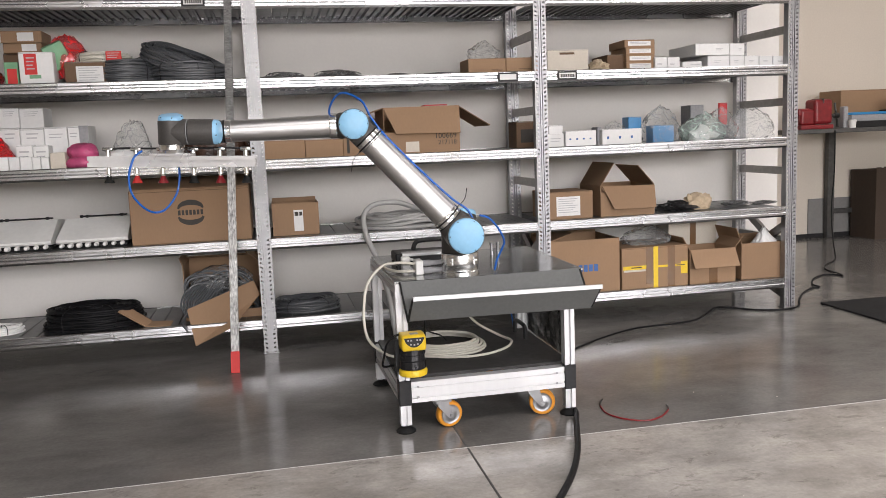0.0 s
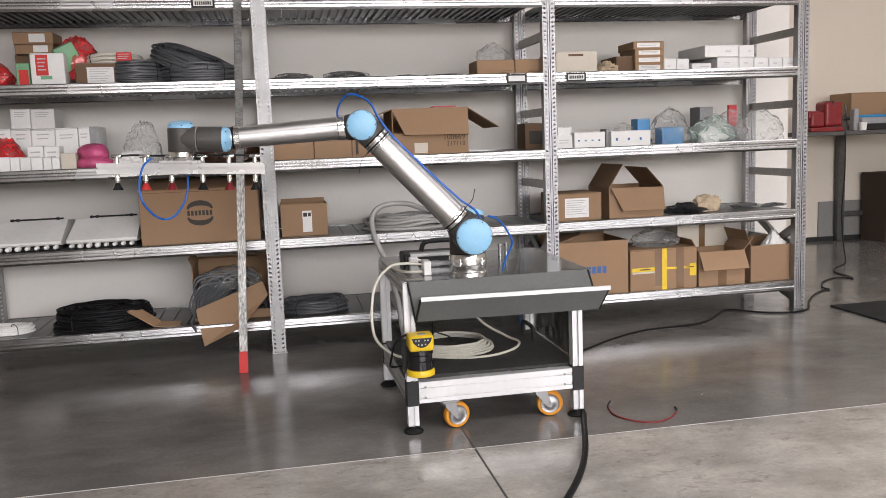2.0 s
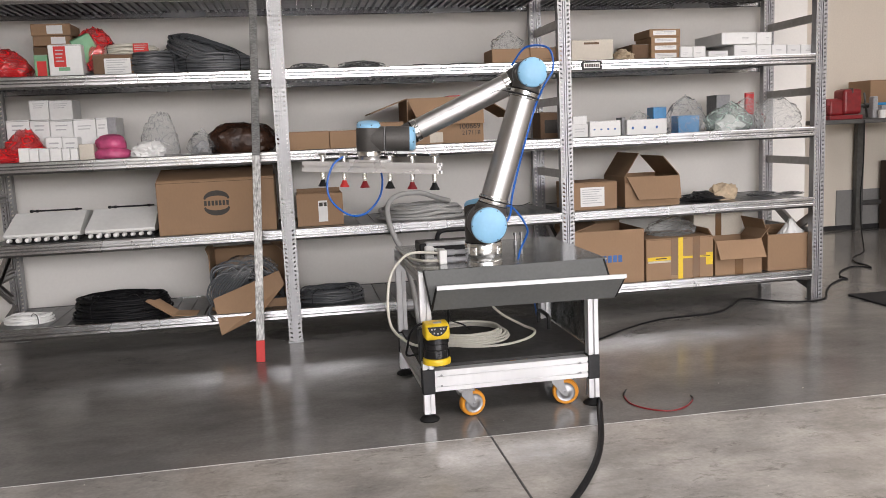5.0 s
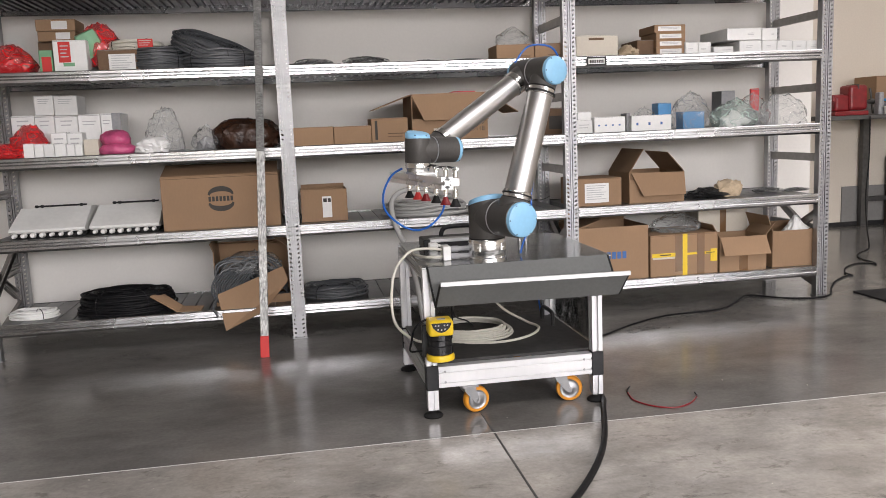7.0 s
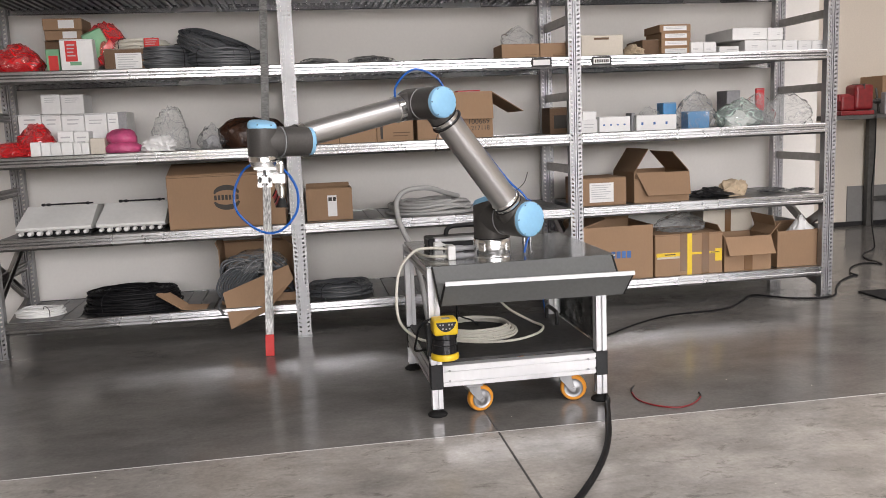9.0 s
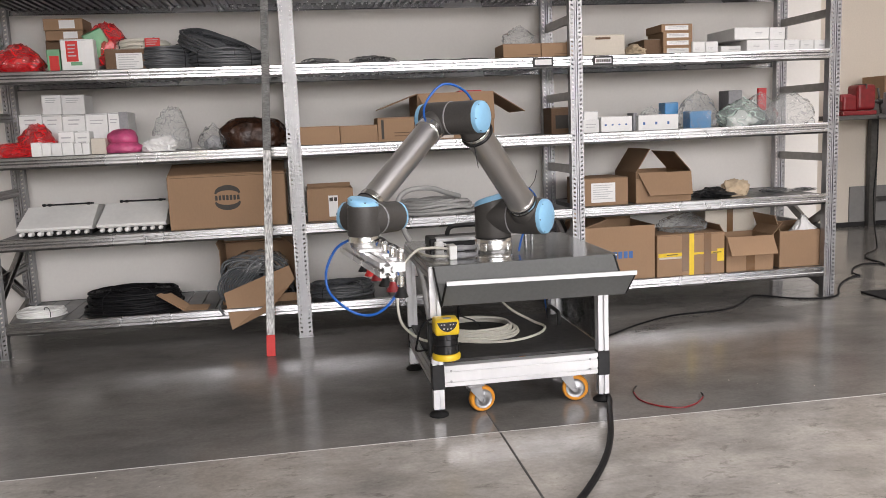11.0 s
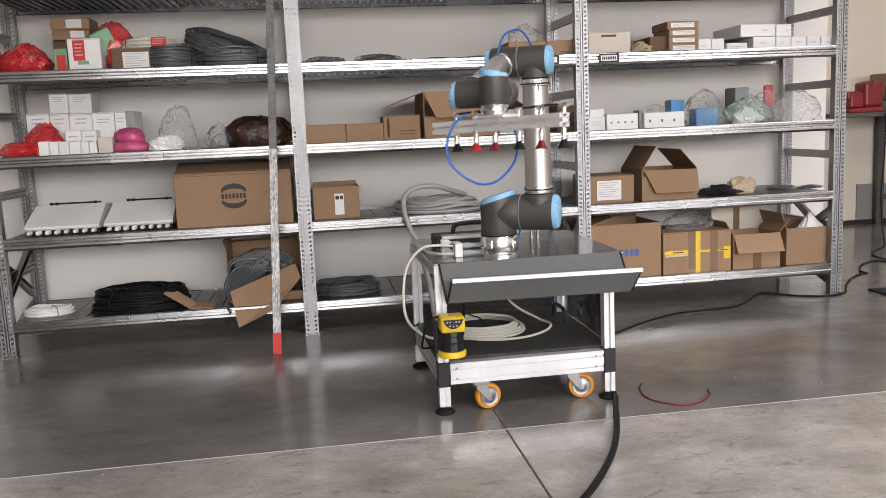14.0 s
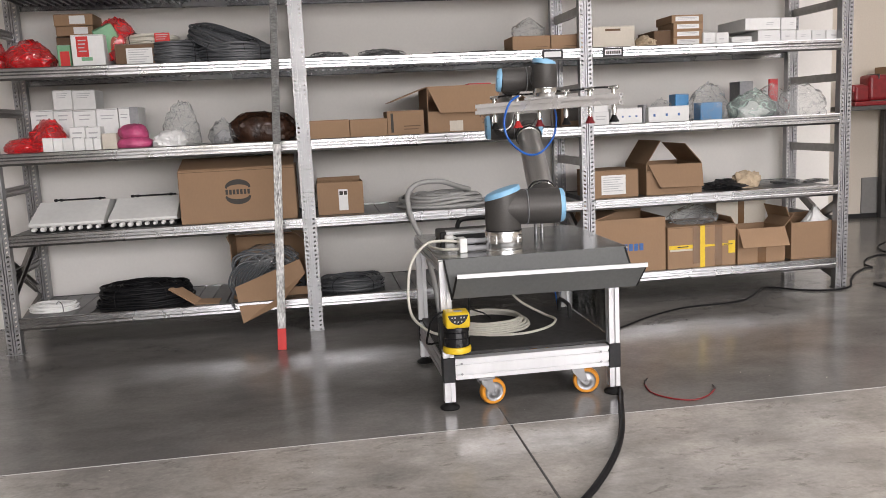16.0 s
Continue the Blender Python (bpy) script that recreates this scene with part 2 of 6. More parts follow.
def film_material(name, tint, alpha, gloss=1.0):
    """Thin crumpled clear foil: mostly see-through, milky in patches, with sharp highlights on its folds."""
    m = bpy.data.materials.new(name)
    m.use_nodes = True
    n, l = m.node_tree.nodes, m.node_tree.links
    b = n["Principled BSDF"]
    b.inputs["Base Color"].default_value = (*tint, 1)
    b.inputs["Roughness"].default_value = 0.12
    tr = n.new("ShaderNodeBsdfTransparent")
    tr.inputs["Color"].default_value = (0.95, 0.955, 0.955, 1)
    fine = n.new("ShaderNodeTexNoise")
    fine.inputs["Scale"].default_value, fine.inputs["Detail"].default_value = 7, 2
    bp = n.new("ShaderNodeBump")
    bp.inputs["Strength"].default_value, bp.inputs["Distance"].default_value = 0.6, 0.003
    l.new(fine.outputs["Fac"], bp.inputs["Height"])
    l.new(bp.outputs["Normal"], b.inputs["Normal"])
    wide = n.new("ShaderNodeTexNoise")
    wide.inputs["Scale"].default_value, wide.inputs["Detail"].default_value = 3.2, 1
    wide.inputs["Distortion"].default_value = 0.5
    mid = n.new("ShaderNodeMath")
    mid.operation, mid.inputs[1].default_value = "SUBTRACT", 0.5
    l.new(wide.outputs["Fac"], mid.inputs[0])
    ridge = n.new("ShaderNodeMath")
    ridge.operation = "ABSOLUTE"
    l.new(mid.outputs[0], ridge.inputs[0])
    r = n.new("ShaderNodeMapRange")
    r.inputs["From Min"].default_value, r.inputs["From Max"].default_value = 0.0, 0.035
    r.inputs["To Min"].default_value, r.inputs["To Max"].default_value = min(alpha * 3.5, 0.92), alpha
    l.new(ridge.outputs[0], r.inputs["Value"])
    milky = n.new("ShaderNodeMixShader")
    l.new(r.outputs["Result"], milky.inputs["Fac"])
    l.new(tr.outputs[0], milky.inputs[1])
    l.new(b.outputs[0], milky.inputs[2])
    shine = n.new("ShaderNodeBsdfGlossy")
    shine.inputs["Roughness"].default_value = 0.10
    l.new(bp.outputs["Normal"], shine.inputs["Normal"])
    fr = n.new("ShaderNodeFresnel")
    fr.inputs["IOR"].default_value = 1.0 + 0.2 * gloss
    mx = n.new("ShaderNodeMixShader")
    l.new(fr.outputs["Fac"], mx.inputs["Fac"])
    l.new(milky.outputs[0], mx.inputs[1])
    l.new(shine.outputs[0], mx.inputs[2])
    l.new(mx.outputs[0], n["Material Output"].inputs["Surface"])
    return m


M_FILM = film_material("clear_foil", (0.82, 0.83, 0.83), 0.095, 0.35)
M_FILM_GREEN = film_material("greenish_foil", (0.64, 0.78, 0.71), 0.20, 0.4)
M_FILM_RED = film_material("red_foil", (0.62, 0.025, 0.03), 0.6)
M_GLASS = film_material("clear_sheet", (0.6, 0.62, 0.62), 0.03, 0.3)


# ---- mesh helpers ----
def place(ob, x=0, y=0, z=0, rx=0, ry=0, rz=0):
    ob.matrix_basis = pose(x, y, z, rx, ry, rz)
    return ob


def part(name, bm, mat, parent=None, label="", smooth=False):
    """Links a bmesh (or a ready mesh) as one mesh object under a thing or a part."""
    if isinstance(bm, bmesh.types.BMesh):
        me = bpy.data.meshes.new(name)
        bm.normal_update()
        bm.to_mesh(me)
        bm.free()
        for mt in (mat if isinstance(mat, (list, tuple)) else [mat]):
            me.materials.append(mt)
        if smooth:
            for f in me.polygons:
                f.use_smooth = True
            me.set_sharp_from_angle(angle=radians(38))
    else:
        me = bm
    ob = new(name, me)
    if parent:
        ob.parent = parent
    if label:
        ob["label"] = label
    return ob


def empty(name, label, category, group="", m=None, kind=""):
    ob = tagged(new(name), label, category, group, kind)
    if m is not None:
        ob.matrix_basis = m
    return ob


def add_box(bm, lo, hi, bevel=0.0, m=None, mi=0, seg=1):
    """A box between two corners, with bevelled edges."""
    vs = [bm.verts.new((x, y, z)) for x in (lo[0], hi[0]) for y in (lo[1], hi[1]) for z in (lo[2], hi[2])]
    fs = [bm.faces.new([vs[i] for i in q]) for q in ((0, 1, 3, 2), (4, 6, 7, 5), (0, 4, 5, 1), (2, 3, 7, 6), (0, 2, 6, 4), (1, 5, 7, 3))]
    for f in fs:
        f.material_index = mi
    if bevel:
        es = list({e for f in fs for e in f.edges})
        r = bmesh.ops.bevel(bm, geom=es, offset=bevel, segments=seg, affect="EDGES", profile=0.5)
        fs = [f for f in set(fs) | set(r["faces"]) if f.is_valid]
        for f in fs:
            f.material_index = mi
        vs = list({v for f in fs for v in f.verts})
    if m is not None:
        bmesh.ops.transform(bm, matrix=m, verts=vs)
    return vs


def box(lo, hi, bevel=0.0, m=None, seg=1):
    bm = bmesh.new()
    add_box(bm, lo, hi, bevel, m, 0, seg)
    return bm


def add_lathe(bm, profile, m=None, seg=36, mi=0, shear=None):
    """Turns (radius, height) pairs about z; shear(x, y, z) may shift a point's height."""
    rings = []
    for r, z in profile:
        ring = []
        for i in range(seg):
            a = 2 * math.pi * i / seg
            p = Vector((r * math.cos(a), r * math.sin(a), z))
            if shear:
                p.z += shear(p)
            ring.append(bm.verts.new(m @ p if m is not None else p))
        rings.append(ring)
    for a, b in zip(rings, rings[1:]):
        for i in range(seg):
            f = bm.faces.new((a[i], a[(i + 1) % seg], b[(i + 1) % seg], b[i]))
            f.material_index = mi
    for ring, flip in ((rings[0], True), (rings[-1], False)):
        f = bm.faces.new(ring[::-1] if flip else ring)
        f.material_index = mi


def lathe(profile, m=None, seg=36, shear=None):
    bm = bmesh.new()
    add_lathe(bm, profile, m, seg, 0, shear)
    return bm


def along(axis):
    """Turns z onto an axis."""
    return {"x": pose(0, 0, 0, 0, 90, 0), "y": pose(0, 0, 0, -90, 0, 0), "-y": pose(0, 0, 0, 90, 0, 0), "z": Matrix(), "-z": pose(0, 0, 0, 180, 0, 0)}[axis]


def curve_points(pts, n=8, closed=False):
    """A smooth line through the points."""
    P = [Vector(p) for p in pts]
    out, k = [], len(P)
    for i in range(k if closed else k - 1):
        if closed:
            a, b, c, d = P[i - 1], P[i], P[(i + 1) % k], P[(i + 2) % k]
        else:
            a, b, c, d = P[max(i - 1, 0)], P[i], P[i + 1], P[min(i + 2, k - 1)]
        for j in range(n):
            t = j / n
            out.append(0.5 * (2 * b + (c - a) * t + (2 * a - 5 * b + 4 * c - d) * t * t + (3 * b - a - 3 * c + d) * t ** 3))
    if not closed:
        out.append(P[-1])
    return out


def add_tube(bm, pts, r, seg=8, mi=0):
    """A round tube along a line of points."""
    rings, up = [], None
    for i, p in enumerate(pts):
        d = (pts[min(i + 1, len(pts) - 1)] - pts[max(i - 1, 0)]).normalized()
        if up is None:
            up = d.orthogonal().normalized()
        up = (up - d * up.dot(d)).normalized()
        side = d.cross(up)
        rings.append([bm.verts.new(p + r * (math.cos(2 * math.pi * k / seg) * up + math.sin(2 * math.pi * k / seg) * side)) for k in range(seg)])
    for a, b in zip(rings, rings[1:]):
        for k in range(seg):
            bm.faces.new((a[k], b[k], b[(k + 1) % seg], a[(k + 1) % seg])).material_index = mi
    bm.faces.new(rings[0]).material_index = mi
    bm.faces.new(rings[-1][::-1]).material_index = mi


def tube(pts, r, seg=8, n=8):
    bm = bmesh.new()
    add_tube(bm, curve_points(pts, n), r, seg)
    return bm


def add_prism(bm, outline, lo, hi, axis="x", mi=0):
    """An outline in the plane across an axis, drawn out along it from lo to hi."""
    def at(p, t):
        return {"x": (t, p[0], p[1]), "y": (p[0], t, p[1]), "z": (p[0], p[1], t)}[axis]
    a = [bm.verts.new(at(p, lo)) for p in outline]
    b = [bm.verts.new(at(p, hi)) for p in outline]
    fs = [bm.faces.new(a), bm.faces.new(b[::-1])]
    k = len(outline)
    for i in range(k):
        fs.append(bm.faces.new((a[i], b[i], b[(i + 1) % k], a[(i + 1) % k])))
    for f in fs:
        f.material_index = mi
    bmesh.ops.recalc_face_normals(bm, faces=fs)


def prism(outline, lo, hi, axis="x"):
    bm = bmesh.new()
    add_prism(bm, outline, lo, hi, axis)
    return bm


def slab(points, thick, n=None):
    """A flat sheet of a given thickness from its corner points."""
    P = [Vector(p) for p in points]
    nn = (P[1] - P[0]).cross(P[2] - P[0]).normalized() * thick
    bm = bmesh.new()
    a = [bm.verts.new(p) for p in P]
    b = [bm.verts.new(p + nn) for p in P]
    bm.faces.new(a[::-1])
    bm.faces.new(b)
    k = len(P)
    for i in range(k):
        bm.faces.new((a[i], a[(i + 1) % k], b[(i + 1) % k], b[i]))
    bmesh.ops.recalc_face_normals(bm, faces=bm.faces[:])
    return bm


# ---- structure ----
def structure(name, bm, mat, label, category):
    return tagged(part(name, bm, mat), label, category, kind="structure")


structure("floor", box((-7.2, -9.2, -0.2), (9.2, 3.2, 0.0)), M_FLOOR, "polished grey concrete floor with cloudy stains", "floor")
structure("floor_joint_long", box((-7.0, -1.803, -0.01), (9.0, -1.798, 0.0012)), M_JOINT, "pale filled joint across the concrete floor", "floor joint")
structure("floor_joint_cross", box((0.743, -9.0, -0.01), (0.751, -1.806, 0.0012)), M_JOINT_DARK, "dark saw-cut joint in the concrete floor", "floor joint")
structure("floor_joint_cross_far", box((0.743, -1.795, -0.01), (0.751, 0.7, 0.0012)), M_JOINT_DARK, "dark saw-cut joint in the concrete floor", "floor joint")
structure("wall_back", box((-7.2, 0.72, 0.0), (3.73, 0.92, 4.5)), M_WALL, "white plastered wall behind the shelving", "wall")
structure("wall_return", box((3.53, 0.92, 0.0), (3.73, 2.95, 4.5)), M_WALL, "white plastered return of the wall", "wall")
structure("wall_recess", box((3.5, 2.95, 0.0), (9.2, 3.15, 4.5)), M_WALL_WARM, "cream plastered wall of the recess", "wall")
structure("wall_band", box((5.55, 2.935, 0.0), (8.99, 2.947, 0.41)), M_GREY_BAND, "grey band along the foot of the wall, darkened for the bench's shade", "wall band")
structure("baseboard", box((3.74, 2.92, 0.0), (8.99, 2.933, 0.045), 0.003), M_BLACK, "thin dark skirting on the recess wall", "baseboard")
structure("wall_right", box((9.0, -9.2, 0.0), (9.2, 2.95, 4.5)), M_WALL_WARM, "cream plastered side wall", "wall")
structure("ceiling", box((-7.2, -9.2, 4.5), (9.2, 3.2, 4.7)), M_CEIL, "pale ceiling", "ceiling")


def wall_with_opening(name, at, lo, hi, a, b, z1, label):
    """A 0.2 m wall across y with one gate opening through it."""
    bm = bmesh.new()
    for u0, u1, v0, v1 in ((lo, a, 0, 4.5), (b, hi, 0, 4.5), (a, b, z1, 4.5)):
        add_box(bm, (u0, at - 0.2, v0), (u1, at, v1))
    structure(name, bm, M_WALL, label, "wall")


wall_with_opening("wall_gate", -9.0, -7.2, 9.2, -2.6, 8.0, 3.05, "white wall with a wide gate opening")
structure("wall_left", box((-7.2, -9.0, 0.0), (-7.0, 0.72, 4.5)), M_WALL_WARM, "cream plastered side wall", "wall")
structure("ground", box((-60, -80, -0.5), (60, 60, -0.25)), M_FLOOR, "grey yard outside the gate", "ground")


# ---- shelving ----
BAY, DEPTH = 1.68, 0.655
LEVELS = (0.203, 0.672, 1.120, 1.575, 2.020)


def post_mesh():
    """A slotted upright: two ladders of punched slots beside a deep groove, with side flanges."""
    bm = bmesh.new()
    h = 2.52
    for s in (-1, 1):
        for a, b in ((0.0115, 0.0170), (0.0300, 0.036)):
            x0, x1 = sorted((s * a, s * b))
            add_box(bm, (x0, 0.0, 0.004), (x1, 0.0025, h))
        z = 0.012
        while z < h - 0.03:
            w0, w1, dz = s * 0.0165, s * 0.0305, 0.0025
            o = [(w0, z - dz), (w1, z + dz), (w1, z + dz + 0.0155), (w0, z - dz + 0.0155)]
            add_prism(bm, o, -0.0012, 0.0025, "y")
            z += 0.0262
        x0, x1 = sorted((s * 0.036, s * 0.0385))
        add_box(bm, (x0, 0.0, 0.004), (x1, 0.05, h))
        x0, x1 = sorted((s * 0.0095, s * 0.0115))
        add_box(bm, (x0, 0.0, 0.004), (x1, 0.02, h))
    add_box(bm, (-0.0095, 0.018, 0.004), (0.0095, 0.02, h))
    add_box(bm, (-0.0045, 0.002, 0.004), (0.0045, 0.018, h))
    add_box(bm, (-0.045, -0.006, 0.0), (0.045, 0.058, 0.004))
    return bm


def lip_outline(y, s):
    """The stepped edge of a shelf, seen from its end; s is 1 for the front edge and -1 for the rear one."""
    pts = [(0, 0), (-0.004, -0.005), (-0.004, -0.018), (0.004, -0.026), (0.004, -0.034), (-0.004, -0.042), (-0.004, -0.055), (0.002, -0.067),
           (0.014, -0.067), (0.014, -0.064), (0.007, -0.060), (0.007, -0.003), (0.014, -0.003), (0.014, 0)]
    return [(y + s * a, b) for a, b in pts]


rack = empty("shelving_rack", "galvanised steel shelving rack of slotted posts standing at the wall", "shelving")
post = part("post", post_mesh(), M_ZINC, rack)
place(post, -BAY)
for i in range(4):
    for y in (0.0, DEPTH - 0.058):
        if i or y:
            place(part("post", post.data, None, rack), BAY * (i - 1), y)

bm = bmesh.new()
add_prism(bm, [(0.012, -0.025), (0.012, -0.021), (-0.006, -0.021), (-0.006, -0.008), (0.002, -0.004), (0.002, 0.004), (-0.006, 0.008), (-0.006, 0.021), (0.012, 0.021), (0.012, 0.025), (-0.012, 0.025), (-0.012, -0.025)], 0.05, DEPTH - 0.05, "y")
brace = None
for i in range(4):
    for z in (0.44, 0.90, 1.345, 1.80, 2.24):
        if brace is None:
            brace = part("cross_brace", bm, M_BRACE, rack, "dark steel frame brace")
            place(brace, -BAY, 0, z)
        else:
            place(part("cross_brace", brace.data, None, rack, "dark steel frame brace"), BAY * (i - 1), 0, z)
    for k, (z0, z1) in enumerate(((0.57, 0.27), (0.30, 0.60), (0.07, 0.21))):
        d = math.degrees(math.atan2(z1 - z0, DEPTH - 0.1))
        place(part("diagonal_brace", brace.data, None, rack, "dark steel diagonal brace"), BAY * (i - 1) + (0.013 if k == 1 else -0.013), 0.0, z0, d)

W0, W1 = 0.040, BAY - 0.040
shelf_mesh = bmesh.new()
add_prism(shelf_mesh, lip_outline(-0.001, 1), W0, W1)
add_prism(shelf_mesh, lip_outline(DEPTH, -1), W0, W1)
shelf_first = None
panel_n = 17
pw = (W1 - W0) / panel_n
deck = box((W0 + 0.002, 0.014, -0.022), (W0 + pw - 0.002, DEPTH - 0.014, -0.004), 0.002)
for x in (0.006, 0.006 + pw / 2):
    add_box(deck, (W0 + x, 0.016, -0.036), (W0 + x + 0.014, DEPTH - 0.016, -0.022))
deck_first = None
for i in range(3):
    for z in LEVELS:
        if shelf_first is None:
            sh = shelf_first = part("shelf", shelf_mesh, M_ZINC_LIP, rack, smooth=False)
        else:
            sh = part("shelf", shelf_first.data, None, rack)
        place(sh, BAY * (i - 1), 0, z)
        for k in range(panel_n):
            if deck_first is None:
                d = deck_first = part("deck_panel", deck, M_DECK, sh)
            else:
                d = part("deck_panel", deck_first.data, None, sh)
            place(d, pw * k)


def shelf_label(x, z, plain):
    """A black ticket frame clipped on a shelf edge, with a white card."""
    t = empty("shelf_ticket", "black ticket frame with a white card on the shelf edge", "label", "tickets on the shelf edges", pose(x, -0.008, z))
    bm = bmesh.new()
    for lo, hi in (((-0.062, 0, -0.026), (0.062, 0.004, -0.016)), ((-0.062, 0, 0.016), (0.062, 0.004, 0.026)),
                   ((-0.062, 0, -0.016), (-0.051, 0.004, 0.016)), ((0.051, 0, -0.016), (0.062, 0.004, 0.016))):
        add_box(bm, lo, hi)
    part("frame", bm, M_BLACK, t)
    part("card", box((-0.051, 0.001, -0.016), (0.051, 0.0035, 0.016)), M_PAPER, t)
    if not plain:
        bm = bmesh.new()
        for k in range(8):
            add_box(bm, (-0.043 + 0.0112 * k, 0.0, -0.010), (-0.035 + 0.0112 * k, 0.0012, 0.008))
        part("print", bm, M_PRINT, t, "dark printed row on the card")


shelf_label(1.475, 1.543, True)
shelf_label(1.845, 1.543, False)
shelf_label(-0.29, 1.99, False)

# ---- cart ----
cart = empty("robot_cart", "aluminium profile cart with a steel top, orange castors and levelling feet", "cart")


def profile_bar(length, wide=0.045, tall=0.045):
    """A slotted aluminium bar along z from its base."""
    a, b, s = wide / 2, tall / 2, 0.0045
    d = 0.010
    o = [(-a, -b), (-s, -b), (-s, -b + d), (s, -b + d), (s, -b), (a, -b), (a, -s), (a - d, -s), (a - d, s), (a, s), (a, b), (s, b), (s, b - d), (-s, b - d), (-s, b),
         (-a, b), (-a, s), (-a + d, s), (-a + d, -s), (-a, -s)]
    return prism(o, 0, length, "z")


LEGS = {(-1, -1): (0.546, -1.545), (1, -1): (1.262, -1.540), (-1, 1): (0.534, -0.838), (1, 1): (1.262, -0.838)}
leg_mesh = None
for (sx, sy), (lx, ly) in LEGS.items():
    if leg_mesh is None:
        leg = part("leg", profile_bar(0.598), M_ALU, cart, "slotted silver profile leg")
        leg_mesh = leg.data
    else:
        leg = part("leg", leg_mesh, None, cart, "slotted silver profile leg")
    place(leg, lx, ly, 0.032)
    bm = bmesh.new()
    add_lathe(bm, [(0.040, 0.0), (0.042, 0.006), (0.034, 0.014), (0.014, 0.022), (0.012, 0.026)], None, 24)
    part("levelling_foot", bm, M_RUBBER, cart, "black levelling foot", True).matrix_basis = pose(lx, ly, 0)
    part("foot_screw", lathe([(0.011, 0.024), (0.011, 0.033)], None, 12), M_ZINC, cart, "short steel stem", True).matrix_basis = pose(lx, ly, 0)
    bm = box((-0.026, -0.026, 0.116), (0.026, 0.026, 0.222), 0.003)
    part("corner_joint", bm, M_BLACK, cart, "black plastic corner joint").matrix_basis = pose(lx, ly, 0)


def beam(p, q, z, name="beam"):
    """A double profile between two legs, lying at a height."""
    v = Vector(q) - Vector(p)
    yaw = math.degrees(math.atan2(v.y, v.x))
    h = 0.0445
    o = [(-0.0225, -h), (0.0225, -h), (0.0225, -h / 2 - 0.005), (0.0145, -h / 2 - 0.005), (0.0145, -h / 2 + 0.005), (0.0225, -h / 2 + 0.005),
         (0.0225, h / 2 - 0.005), (0.0145, h / 2 - 0.005), (0.0145, h / 2 + 0.005), (0.0225, h / 2 + 0.005), (0.0225, h), (-0.0225, h),
         (-0.0225, h / 2 + 0.005), (-0.0135, h / 2 + 0.005), (-0.0135, h / 2 - 0.005), (-0.0225, h / 2 - 0.005),
         (-0.0225, -h / 2 + 0.005), (-0.0135, -h / 2 + 0.005), (-0.0135, -h / 2 - 0.005), (-0.0225, -h / 2 - 0.005)]
    ob = part(name, prism(o, 0.0265, v.length - 0.0265, "x"), M_ALU, cart, "silver double profile beam")
    ob.matrix_basis = pose(p[0], p[1], z, 0, 0, yaw)
    return ob


fl, fr, rl, rr = LEGS[-1, -1], LEGS[1, -1], LEGS[-1, 1], LEGS[1, 1]
front_beam = beam(fl, fr, 0.170)
beam(rl, rr, 0.170)
beam(fl, rl, 0.170)
beam(fr, rr, 0.170)
for p, q in ((fl, fr), (rl, rr), (fl, rl), (fr, rr)):
    v = Vector(q) - Vector(p)
    ob = part("top_rail", prism([(-0.0225, -0.0225), (0.0225, -0.0225), (0.0225, -0.005), (0.0145, -0.005), (0.0145, 0.005), (0.0225, 0.005), (0.0225, 0.0225), (-0.0225, 0.0225), (-0.0225, 0.005), (-0.0145, 0.005), (-0.0145, -0.005), (-0.0225, -0.005)], 0.0235, v.length - 0.0235), M_ALU, cart)
    ob.matrix_basis = pose(p[0], p[1], 0.6055, 0, 0, math.degrees(math.atan2(v.y, v.x)))
for x in (0.60, 1.20):
    for dz in (-0.022, 0.022):
        part("screw", lathe([(0.005, 0), (0.005, 0.003), (0.003, 0.004)], along("-y"), 10), M_ZINC, cart).matrix_basis = pose(x, -1.5655, 0.170 + dz)
part("cart_top", box((0.520, -1.575, 0.629), (1.322, -0.795, 0.6375), 0.0015), M_TOP, cart, "smooth grey steel top sheet")
part("lower_deck", box((0.525, -1.518, 0.2165), (1.285, -0.815, 0.2285), 0.001), M_DARKBOARD, cart, "worn black deck board")
part("side_sheet", box((1.270, -1.51, 0.232), (1.274, -0.87, 0.58)), M_GLASS, cart, "clear plastic side sheet")
# folded front tray: upper face, trough and a white edged front lip
part("tray_back", slab([(0.545, -1.580, 0.636), (1.305, -1.576, 0.638), (1.338, -1.622, 0.482), (0.566, -1.622, 0.486)], -0.003), M_PANEL, cart, "dark grey sloping tray sheet")
part("tray_front", slab([(0.566, -1.626, 0.484), (1.336, -1.624, 0.478), (1.360, -1.682, 0.573), (0.579, -1.682, 0.580)], 0.003), M_PANEL, cart, "dark grey front tray sheet")
part("tray_edge", slab([(0.577, -1.690, 0.574), (1.362, -1.690, 0.566), (1.362, -1.690, 0.583), (0.577, -1.690, 0.591)], -0.010), M_ALU, cart, "bright aluminium edge strip")
for x0, x1, x2 in ((0.543, 0.562, 0.575), (1.306, 1.337, 1.361)):
    bm = bmesh.new()
    add_tube(bm, [Vector((x0, -1.580, 0.636)), Vector((x1, -1.622, 0.484))], 0.0045, 6)
    add_tube(bm, [Vector((x1, -1.626, 0.480)), Vector((x2, -1.686, 0.580))], 0.0045, 6)
    part("tray_seal", bm, M_RUBBER, cart, "black rubber edge seal", True)


